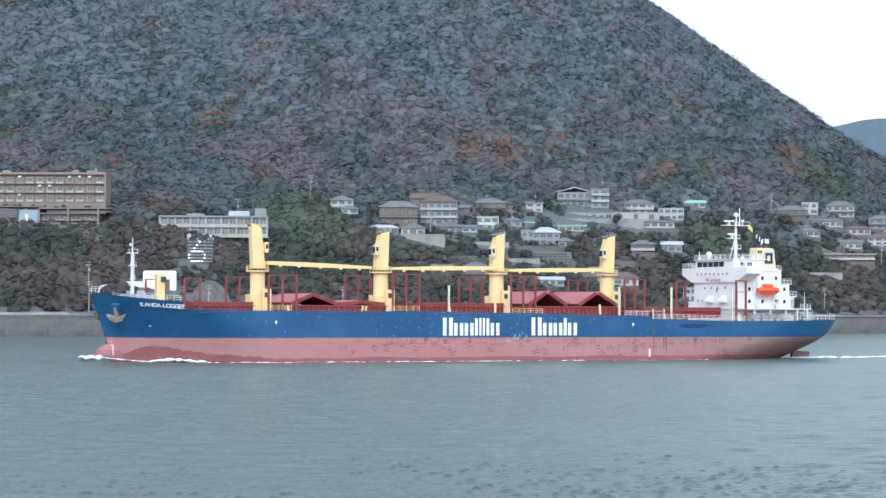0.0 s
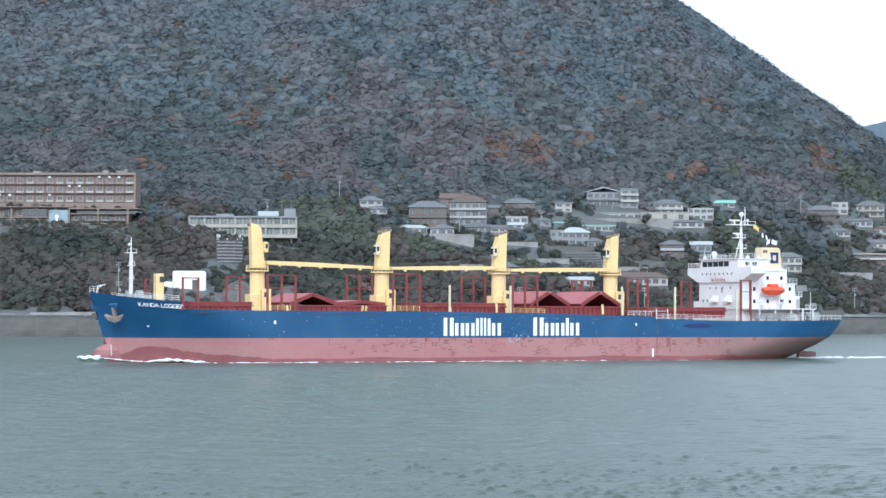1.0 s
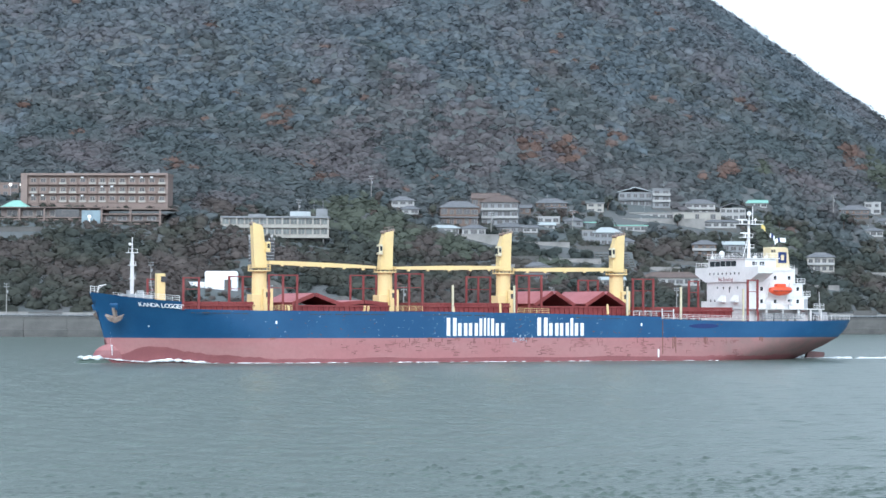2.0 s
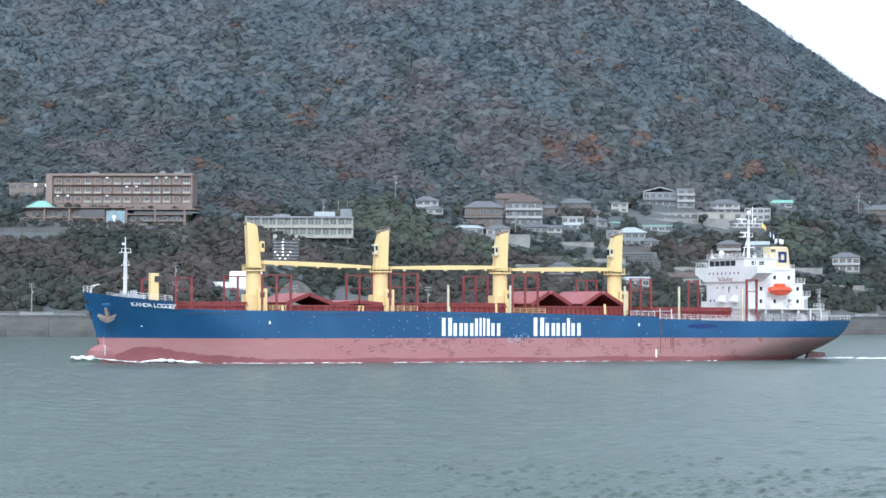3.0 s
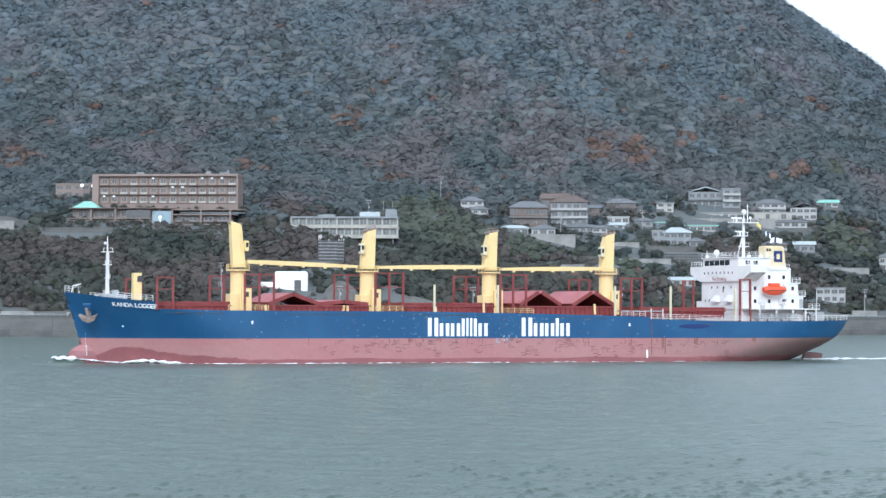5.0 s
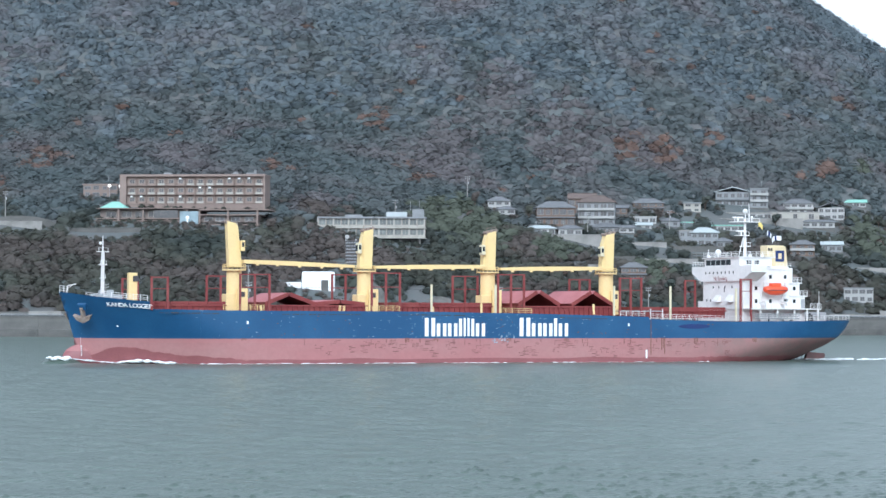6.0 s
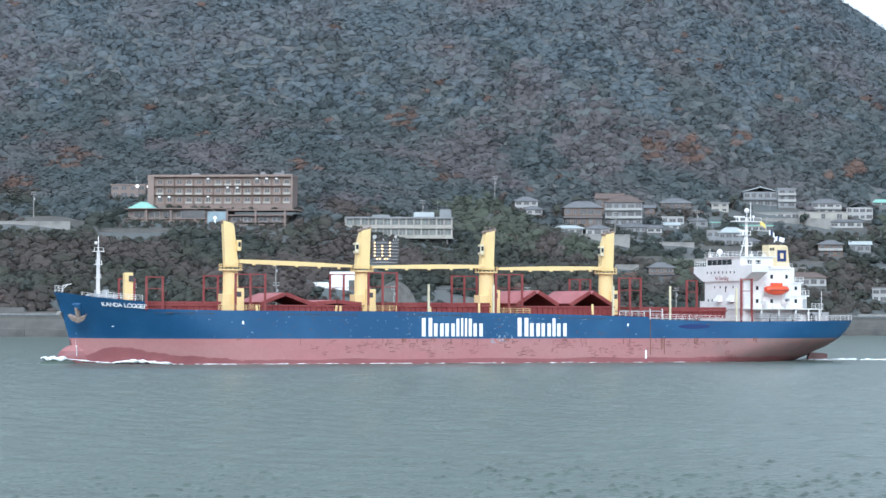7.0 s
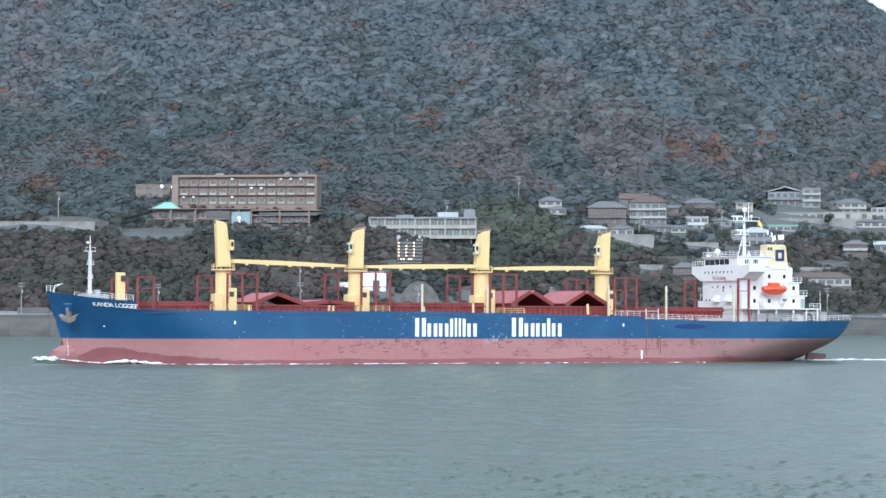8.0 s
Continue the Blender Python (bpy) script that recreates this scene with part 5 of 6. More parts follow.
def build_crane(u, first=False):
    crane = tagged(new("deck_crane"), "pale yellow slewing deck crane with its jib lowered")
    crane.parent = ship
    crane.matrix_basis = Matrix.Translation((u, 0, 0))
    bm = B()
    tube(bm, (0, 0, 9.3), (0, 0, 18.0), 1.55, 1.5, 20)
    part("pedestal", bm, YELLOW, crane)
    bm = B()
    box(bm, 0.2, 2.2, -2.3, 1.5, 9.3, 14.3)
    box(bm, -2.1, -0.4, -2.0, 1.5, 9.3, 13.2)
    mended(bm)
    part("machinery_house", bevelled(bm, 0.1), YELLOW, crane)
    bm = B()
    box(bm, 0.7, 1.6, -2.36, -2.28, 12.6, 13.6)
    part("louvre", bm, DARK, crane)
    bm = B()
    tube(bm, (0, 0, 17.75), (0, 0, 18.0), 2.35, n=20)
    for k in range(16):
        a = 2 * math.pi * k / 16
        p = Vector((2.25 * math.cos(a), 2.25 * math.sin(a), 18.0))
        q = Vector((2.25 * math.cos(a + math.pi / 8), 2.25 * math.sin(a + math.pi / 8), 18.0))
        tube(bm, p, p + Vector((0, 0, 1.0)), 0.05, n=5)
        tube(bm, p + Vector((0, 0, 1.0)), q + Vector((0, 0, 1.0)), 0.05, n=5)
        tube(bm, p + Vector((0, 0, 0.55)), q + Vector((0, 0, 0.55)), 0.04, n=5)
    part("slewing_platform", bm, YELLOW, crane)
    # tower house: tapers upward, leaning away from the jib
    bm = B()
    lean = [(-1.3, 18.4), (1.4, 18.4), (0.5, 26.5), (0.0, 27.1), (-1.75, 27.5)] if first else [(-1.4, 18.3), (1.3, 18.3), (1.55, 26.4), (-0.4, 25.9), (-1.15, 23.2)]
    prism(bm, lean, -1.0, 1.0)
    mended(bm)
    part("tower", bevelled(bm, 0.12), YELLOW, crane)
    bm = B()
    c = (1.3, 22.2) if first else (-1.6, 22.0)
    box(bm, c[0] - 0.42, c[0] + 0.42, -1.9, -0.3, c[1] - 0.6, c[1] + 1.5)
    cab = part("operator_cab", bevelled(bm, 0.15), YELLOW if first else PALE_POST, crane)
    bm = B()
    box(bm, c[0] - 0.24, c[0] + 0.24, -1.94, -1.85, c[1] + 0.2, c[1] + 1.1)
    box(bm, c[0] + (0.4 if first else -0.46), c[0] + (0.46 if first else -0.4), -1.7, -0.5, c[1] - 0.1, c[1] + 1.1)
    part("cab_window", bm, GLASS, cab)
    bm = B()
    if first:
        tube(bm, (-1.55, -0.9, 27.3), (-1.55, 0.9, 27.3), 0.4, n=12)
        tube(bm, (0.2, -0.9, 26.9), (0.2, 0.9, 26.9), 0.3, n=12)
    else:
        for x in (-0.4, 0.5, 1.5):
            tube(bm, (x, -0.9, 26.15 + x * 0.22), (x, 0.9, 26.15 + x * 0.22), 0.33, n=12)
        for x in (-0.6, 0.4, 1.4):
            tube(bm, (x, -0.9, 26.0), (x, -0.9, 27.1), 0.05, n=5)
        tube(bm, (-0.6, -0.9, 26.9), (1.5, -0.9, 27.2), 0.05, n=5)
    part("sheave_block", bm, RUSTED, crane)
    bm = B()
    for k in range(20):
        x = (1.0 - 0.045 * k) if first else -0.8 + 0.01 * k
        box(bm, x - 0.2, x + 0.2, -1.06, -1.0, 18.8 + 0.34 * k, 18.86 + 0.34 * k)
    x0, x1 = (1.0, 0.14) if first else (-0.8, -0.6)
    for e in (-0.2, 0.2):
        tube(bm, (x0 + e, -1.03, 18.7), (x1 + e, -1.03, 25.4), 0.03, n=5)
    part("ladder", bm, YELLOW, crane)
    return crane


def build_jib(u0, u1, z0, z1, crane):
    """Box-section jib pair from the pivot at u0 to a rest beside the next crane at u1."""
    x0 = crane.matrix_basis.translation.x
    for y in (-1.15, 1.15):
        bm = B()
        n = 10
        rings = []
        for k in range(n + 1):
            f = k / n
            u = u0 + (u1 - u0) * f - x0
            z = z0 + (z1 - z0) * f
            half = 0.22 + 0.22 * math.sin(math.pi * min(1, f * 0.8 + 0.15))
            yy = y * (1 - 0.62 * f)
            rings.append([bm.verts.new((u, yy + a * 0.28, z + b * half)) for a, b in ((-1, -1), (1, -1), (1, 1), (-1, 1))])
        for a, b in zip(rings, rings[1:]):
            for i in range(4):
                bm.faces.new((a[i], b[i], b[(i + 1) % 4], a[(i + 1) % 4]))
        bm.faces.new(rings[0])
        bm.faces.new(rings[-1][::-1])
        bmesh.ops.recalc_face_normals(bm, faces=bm.faces)
        part("jib_beam", bm, YELLOW, crane)
    for f in (0.12, 0.3, 0.5, 0.7, 0.88):
        bm = B()
        u, z, y = u0 + (u1 - u0) * f - x0, z0 + (z1 - z0) * f, 1.15 * (1 - 0.62 * f)
        tube(bm, (u, -y, z), (u, y, z), 0.16)
        box(bm, u - 0.3, u + 0.3, -y - 0.32, -y - 0.1, z - 0.7, z + 0.05)
        part("jib_tie", bm, YELLOW, crane)
    bm = B()
    tube(bm, (u0 - x0, 0, z0 + 1.6), (u1 - x0, 0, z1 + 0.6), 0.035, n=5)
    tube(bm, (u0 - x0, -0.3, z0 + 1.2), (u1 - x0, -0.3, z1 + 0.55), 0.035, n=5)
    part("hoist_wire", bm, DARK, crane)


def build_cranes():
    c1 = build_crane(-49.9, True)
    c2 = build_crane(-22.9)
    c3 = build_crane(3.7)
    c4 = build_crane(30.3)
    build_jib(-48.3, -25.2, 19.6, 18.85, c1)
    build_jib(-1.0 + 3.7, -20.8, 19.05, 18.75, c3)
    build_jib(28.9, 6.2, 18.95, 18.65, c4)


def build_deckhouse():
    F = 57.7   # the front bulkhead
    bm = B()
    box(bm, F, 68.6, -9.2, 9.2, 8.0, 19.0)
    house = part("deckhouse", bevelled(bm, 0.08), WHITE, ship, "white multi-storey accommodation block")
    # stepped decks aft
    for u0, u1, w, z0, z1 in ((68.6, 71.2, 9.0, 8.0, 16.1), (71.2, 72.6, 8.8, 8.0, 13.4), (65.3, 72.0, 4.6, 16.2, 19.4)):
        bm = B()
        box(bm, u0, u1, -w, w, z0, z1)
        part("aft_house", bevelled(bm, 0.06), WHITE, house)
    for u0, u1, w, z in ((F - 0.2, 74.2, 12.9, 10.55), (68.7, 73.0, 9.2, 13.3), (68.7, 71.6, 9.3, 16.05), (F, 68.9, 9.4, 18.95)):
        bm = B()
        box(bm, u0, u1, -w, w, z, z + 0.22)
        deck = part("deck_plate", bm, WHITE, house)
        for side in (-w + 0.1, w - 0.1):
            start = {10.55: 71.6, 13.3: 71.3, 16.05: 68.8}.get(z, 65.4)
            n = max(2, round((u1 - start) / 0.9))
            bm = B()
            for i in range(n + 1):
                x = start + (u1 - start) * i / n
                tube(bm, (x, side, z + 0.2), (x, side, z + 1.25), 0.045, n=5)
            for h in (0.55, 0.9, 1.25):
                tube(bm, (start, side, z + h), (u1, side, z + h), 0.035, n=5)
            part("railing", bm, WHITE, deck)
    # pillars under the overhanging boat deck
    for u in (60, 64, 68, 71, 73.6):
        bm = B()
        box(bm, u - 0.15, u + 0.15, -12.6, -12.3, 8.0, 10.55)
        part("pillar", bm, WHITE, house)
    # bridge with wings
    bm = B()
    prism(bm, [(-13.6, 19.75), (-13.6, 18.3), (-12.9, 18.0), (-9.2, 16.5), (9.2, 16.5), (12.9, 18.0), (13.6, 18.3), (13.6, 19.75)], F - 0.45, F + 3.2, axis="x")
    mended(bm)
    bridge = part("bridge_wing", bm, WHITE, house, "white cantilevered bridge wings")
    bm = B()
    box(bm, F - 0.2, F + 7.5, -7.8, 8.2, 19.6, 21.55)
    wheel = part("wheelhouse", bevelled(bm, 0.1), WHITE, house)
    for k in range(5):
        y = 6.3 - k * 2.3
        bm = B()
        box(bm, F - 0.28, F - 0.1, y - 1.0, y + 1.0, 19.95, 21.1)
        part("bridge_window", bevelled(bm, 0.04), GLASS, wheel)
    for u in (F + 1.5, F + 3.4):
        bm = B()
        box(bm, u, u + 1.1, -7.9, -7.75, 20.1, 20.9)
        part("bridge_window", bevelled(bm, 0.03), GLASS, wheel)
    bm = B()
    box(bm, F - 0.5, F + 8.2, -8.2, 8.6, 21.5, 21.68)
    roof = part("monkey_island", bm, WHITE, wheel)
    bm = B()
    for y in (-8.0, 8.4):
        for i in range(7):
            u = F - 0.3 + 8.2 * i / 6
            tube(bm, (u, y, 21.6), (u, y, 22.7), 0.045, n=5)
        for h in (22.0, 22.35, 22.7):
            tube(bm, (F - 0.3, y, h), (F + 7.9, y, h), 0.035, n=5)
    for i in range(10):
        y = -8 + 16.4 * i / 9
        tube(bm, (F - 0.3, y, 21.6), (F - 0.3, y, 22.7), 0.045, n=5)
    for h in (22.0, 22.35, 22.7):
        tube(bm, (F - 0.3, -8, h), (F - 0.3, 8.4, h), 0.035, n=5)
    part("top_railing", bm, WHITE, wheel)
    for y0, y1 in ((-13.4, -8.2), (8.6, 13.4)):
        bm = B()
        for i in range(5):
            y = y0 + (y1 - y0) * i / 4
            for u in (F - 0.3, F + 2.1):
                tube(bm, (u, y, 19.6), (u, y, 20.9), 0.05, n=5)
        for h in (20.3, 20.8):
            tube(bm, (F - 0.3, y0, h), (F - 0.3, y1, h), 0.035, n=5)
            tube(bm, (F + 2.1, y0, h), (F + 2.1, y1, h), 0.035, n=5)
        y = y0 if y0 < 0 else y1
        tube(bm, (F - 0.3, y, 20.8), (F + 2.1, y, 20.8), 0.035, n=5)
        part("wing_railing", bm, WHITE, bridge)
    # front ports, storey by storey, and doors
    for z, ys in ((17.4, (7, 5.2, 3.4, 1.6, -0.2, -2, -3.8, -5.6)), (15.0, (4.4, 1.8, -1.0, -4.2)), (12.2, (7.4, 5.6))):
        for y in ys:
            bm = B()
            f0 = F - 0.45 if z > 16.5 else F
            zz = z + (0.7 if z > 16.5 else 0)
            box(bm, f0 - 0.06, f0 + 0.1, y - 0.18, y + 0.18, zz, zz + 0.5)
            part("porthole", bevelled(bm, 0.04), GLASS, house)
    for z in (17.0, 14.6, 11.9):
        for u in (60.4, 63.8, 67.3) + ((69.6,) if z < 16 else ()):
            bm = B()
            w = 9.27 if u < 68 else 9.07
            box(bm, u, u + 0.6, -w, -w + 0.2, z, z + 0.8)
            part("porthole", bevelled(bm, 0.04), GLASS, house)
    for u in (67.4, 71.6):
        bm = B()
        box(bm, u, u + 0.9, -9.27 if u < 71 else -8.88, -8.5, 10.8, 12.8)
        part("side_door", bm, STEEL, house)
    # notice on the front bulkhead
    for text, z, size in (("No Smoking", 16.7, 1.25),):
        cu = bpy.data.curves.new("notice", "FONT")
        cu.body, cu.size, cu.extrude, cu.align_x = text, size, 0.01, "CENTER"
        cu.materials.append(DECK_RED)
        ob = new("notice", cu)
        ob.parent = house
        ob.matrix_basis = Matrix.Translation((F - 0.48, 0.2, z)) @ Matrix.Rotation(radians(-90), 4, "Z") @ Matrix.Rotation(radians(90), 4, "X")
    bm = B()
    box(bm, F - 0.06, F + 0.05, -0.9, -0.55, 14.2, 15.3)
    part("notice_bar", bm, DARK, house)
    for y in (2.0, -3.6):
        bm = B()
        prism(bm, [(F, 13.6), (F - 1.0, 12.4), (F - 1.0, 12.1), (F, 12.1)], y - 1.1, y + 1.1)
        mended(bm)
        part("vent_hood", bm, WHITE, house)
    # side house on the starboard main deck, and the stores frame at the front
    bm = B()
    box(bm, F + 0.5, F + 4, 9.2, 12.6, 8.0, 12.3)
    part("side_locker", bevelled(bm, 0.08), WHITE, house)
    # funnel
    bm = B()
    prism(bm, [(67.2, 18.9), (72.5, 18.9), (71.9, 24.0), (71.4, 24.3), (67.3, 24.3)], -2.0, 1.2)
    mended(bm)
    funnel = part("funnel", bevelled(bm, 0.25, 3), FUNNEL, house, "pale yellow funnel with a navy emblem")
    bm = B()
    # a plain square emblem
    for a, b, c, d in ((69.3, 69.95, 20.8, 23.2), (70.8, 71.4, 20.8, 23.2), (69.95, 70.8, 20.8, 21.4), (69.95, 70.8, 22.6, 23.2)):
        box(bm, a, b, -2.06, -1.9, c, d)
    mended(bm)
    part("emblem", bm, NAVY, funnel, "navy blue square emblem")
    for u in (67.5, 68.1):
        bm = B()
        box(bm, u, u + 0.45, -2.05, -1.9, 23.1, 23.7)
        part("louvre", bm, DARK, funnel)
    for u, y in ((68.4, -0.6), (69.6, 0.4), (70.6, -0.5)):
        bm = B()
        tube(bm, (u, y, 24.0), (u + 0.2, y, 24.9), 0.35, n=10)
        part("exhaust_pipe", bm, DARK, funnel)
    bm = B()
    box(bm, 65.6, 71.8, -3.4, 3.4, 18.8, 19.7)
    part("casing", bevelled(bm, 0.08), WHITE, house)
    # accommodation ladder stowed along the rail
    bm = B()
    box(bm, 58.6, 68.9, -13.0, -12.2, 8.55, 8.75)
    for z in (9.15, 9.6):
        tube(bm, (58.6, -13.0, z), (68.9, -13.0, z), 0.07, n=5)
        tube(bm, (58.6, -12.2, z), (68.9, -12.2, z), 0.07, n=5)
    for k in range(15):
        u = 58.6 + 10.3 * k / 14
        tube(bm, (u, -13.0, 8.6), (u, -13.0, 9.6), 0.05, n=5)
        tube(bm, (u, -13.0, 8.7), (min(u + 0.73, 68.9), -13.0, 9.6), 0.04, n=4)
    part("gangway", bm, STEEL, house, "grey accommodation ladder stowed along the rail")
    for u in (59.6, 61.9, 63.2, 66.4):
        bm = B()
        box(bm, u, u + 0.9, -11.6, -10.9, 10.75, 11.5 + 0.3 * (u % 1))
        part("liferaft_canister", bevelled(bm, 0.2, 3), LETTER, house)
    # signal mast
    bm = B()
    tube(bm, (63.0, 0, 21.5), (63.0, 0, 30.0), 0.38, 0.26, 10)
    tube(bm, (64.0, 0, 29.3), (64.0, 0, 33.2), 0.14, 0.08, 8)
    tube(bm, (61.2, -0.4, 21.5), (62.8, -0.2, 27), 0.1, n=6)
    mast = part("signal_mast", bm, WHITE, house, "white radar mast with yards and scanners")
    for z, a, b, w in ((29.2, 59.8, 66.0, 1.2), (26.3, 61.0, 63.6, 0.9), (24.0, 62, 64, 0.7)):
        bm = B()
        box(bm, a, b, -w, w, z, z + 0.15)
        for x in (a + 0.1, (a + b) / 2, b - 0.1):
            tube(bm, (x, -w, z), (x, -w, z + 0.9), 0.05, n=5)
        tube(bm, (a, -w, z + 0.85), (b, -w, z + 0.85), 0.045, n=5)
        part("yard_platform", bm, WHITE, mast)
    for z, a, b in ((30.1, 60.0, 62.6), (27.2, 60.9, 63.4)):
        bm = B()
        box(bm, a, b, -0.15, 0.15, z, z + 0.28)
        tube(bm, ((a + b) / 2, 0, z - 0.8), ((a + b) / 2, 0, z), 0.2)
        part("radar_scanner", bevelled(bm, 0.05), WHITE, mast)
    for c, r in (((63.1, 0, 31.6), 0.55), ((64.4, -0.5, 30.3), 0.3)):
        bm = B()
        ball(bm, c, r)
        tube(bm, (c[0], c[1], 29.2), c, 0.1)
        part("antenna_dome", bm, WHITE, mast)
    bm = B()
    ball(bm, (59.7, 6, 22.9), 0.62)
    tube(bm, (59.7, 6, 21.6), (59.7, 6, 22.5), 0.18)
    part("satellite_dome", bm, WHITE, house)
    for u, y, h in ((58.2, 7.6, 1.9), (61, -6, 1.2), (65, -4, 1.0)):
        bm = B()
        tube(bm, (u, y, 21.6), (u, y, 21.6 + h), 0.06, n=6)
        box(bm, u - 0.3, u + 0.3, y - 0.3, y + 0.3, 21.6, 22.2)
        part("roof_fitting", bm, WHITE, house)
    # halyard with flags: stiff waving pieces, a little curved, that swing in the breeze
    r = random.Random(9)
    for u, z, w, col in ((66.2, 28.7, 1.2, "flag_yellow"), (68.4, 26.8, 1.2, "flag_blue"), (69.6, 25.3, 2.6, "flag_white")):
        bm = B()
        n = 6
        top, bot = [], []
        for k in range(n + 1):
            f = k / n
            y = 0.18 * math.sin(f * 6)
            dz = 0.3 * math.sin(f * 5) + (0.7 * f if col == "flag_white" else -0.2 * f)
            top.append((w * f, y, 0.5 + dz))
            bot.append((w * f, y, -0.5 + dz))
        fr = [(bm.verts.new(a), bm.verts.new(b), bm.verts.new((b[0], b[1] + 0.03, b[2])), bm.verts.new((a[0], a[1] + 0.03, a[2]))) for a, b in zip(top, bot)]
        for a, b in zip(fr, fr[1:]):
            for i in range(4):
                f = bm.faces.new((a[i], b[i], b[(i + 1) % 4], a[(i + 1) % 4]))
                f.material_index = 1 if (col == "flag_blue" and 1 < fr.index(a) < 4) or (col == "flag_white" and fr.index(a) == 2) else 0
        mended(bm)
        FLAGS.append(((u, 0, z), part("signal_flag", bm, [FLAG_YELLOW if col == "flag_yellow" else LETTER, NAVY], house, at=Matrix.Translation((u, 0, z)))))
    bm = B()
    tube(bm, (65.5, 0, 29.2), (72, 0, 23.5), 0.02, n=4)
    part("halyard", bm, STEEL, house)
    # lifeboat in its davits
    boat = tagged(new("lifeboat"), "orange enclosed lifeboat hung in white davits")
    boat.parent = ship
    bm = B()
    rings = []
    for k in range(15):
        f = k / 14
        x = 61.5 + 5.3 * f
        e = math.sin(math.pi * min(max(f, 0.03), 0.97)) ** 0.32
        ring = []
        for j in range(14):
            a = 2 * math.pi * j / 14
            zz = math.sin(a)
            ring.append(bm.verts.new((x, -11.3 + 1.15 * e * math.cos(a), 14.6 + (0.95 if zz > 0 else 1.1) * e * zz + 0.18 * (2 * f - 1) ** 2)))
        rings.append(ring)
    for a, b in zip(rings, rings[1:]):
        for j in range(14):
            bm.faces.new((a[j], b[j], b[(j + 1) % 14], a[(j + 1) % 14])).smooth = True
    bm.faces.new(rings[0])
    bm.faces.new(rings[-1][::-1])
    bmesh.ops.recalc_face_normals(bm, faces=bm.faces)
    part("boat_hull", bm, ORANGE, boat)
    bm = B()
    box(bm, 62.9, 65.3, -12.0, -10.6, 15.1, 16.1)
    part("canopy", bevelled(bm, 0.3, 3), ORANGE, boat)
    bm = B()
    box(bm, 61.8, 66.6, -12.52, -12.4, 14.5, 14.62)
    part("fender", bm, DARK, boat)
    for u in (61.6, 66.6):
        bm = B()
        tube(bm, (u, -9.2, 12.0), (u, -11.2, 16.4), 0.2, n=8)
        tube(bm, (u, -11.2, 16.4), (u, -11.4, 15.4), 0.1, n=6)
        box(bm, u - 0.3, u + 0.3, -12.2, -9.0, 11.6, 12.2)
        part("davit", bm, WHITE, boat)
    # deck gear round the house and stern
    r = random.Random(11)
    for k in range(16):
        u, y = r.uniform(60, 82), r.uniform(-11, -8.5)
        if u > 74:
            y = r.uniform(-7, 2)
        z = along(u, SHEER) - 0.1
        bm = B()
        w, h = r.uniform(0.3, 0.9), r.uniform(0.7, 1.7)
        box(bm, u - w, u + w, y - 0.4, y + 0.4, z, z + h)
        tube(bm, (u, y, z + h - 0.05), (u, y, z + h + 0.3), 0.2, n=8)
        part("deck_gear", bevelled(bm, 0.06), r.choice([WHITE, DARK, STEEL, WHITE]), ship)
    bm = B()
    tube(bm, (80.5, -1, 8.0), (80.5, -1, 14.5), 0.08, 0.05, 6)
    part("ensign_staff", bm, WHITE, ship)
    for u in (76, 79):
        bm = B()
        tube(bm, (u, -5, 9.2), (u, -2, 9.2), 0.6, n=12)
        box(bm, u - 0.8, u + 0.8, -5.3, -5.1, 8.0, 10.0)
        box(bm, u - 0.8, u + 0.8, -1.9, -1.7, 8.0, 10.0)
        part("mooring_winch", bm, STEEL, ship)
    for k in range(7):
        u = r.uniform(-54, 32)
        bm = B()
        tube(bm, (u, r.uniform(-12.4, -11), 9.4), (u, r.uniform(-12.4, -11), r.uniform(10.6, 11.6)), 0.25, n=8)
        part("deck_vent", bm, YELLOW, ship)
    for u in (34.5, 37.2):
        bm = B()
        box(bm, u, u + 0.14, -12.7, -12.5, 8.4, 10.6)
        part("walkway_post", bm, WHITE, ship)
    bm = B()
    box(bm, 27.5, 37.5, -12.6, -11.0, 10.0, 10.2)
    part("walkway", bm, STEEL, ship)
    # rudder head and screw well under the counter
    bm = B()
    prism(bm, [(77.0, -2), (81.4, -2), (82.3, 0.7), (82.1, 1.1), (78.0, 1.4)], -0.45, 0.45)
    mended(bm)
    part("rudder", bm, RED, ship)


PALE_POST = material("cream_post_paint", (0.66, 0.60, 0.42), 0.6, second=(0.5, 0.44, 0.3), scale=0.5)
FLAGS = []
FLAG_YELLOW = material("flag_yellow_cloth", (0.75, 0.6, 0.2), 0.9)
build_hull_details()
build_lettering()
build_rails()
build_forecastle()
build_hatches()
build_stanchions()
build_cranes()
build_deckhouse()


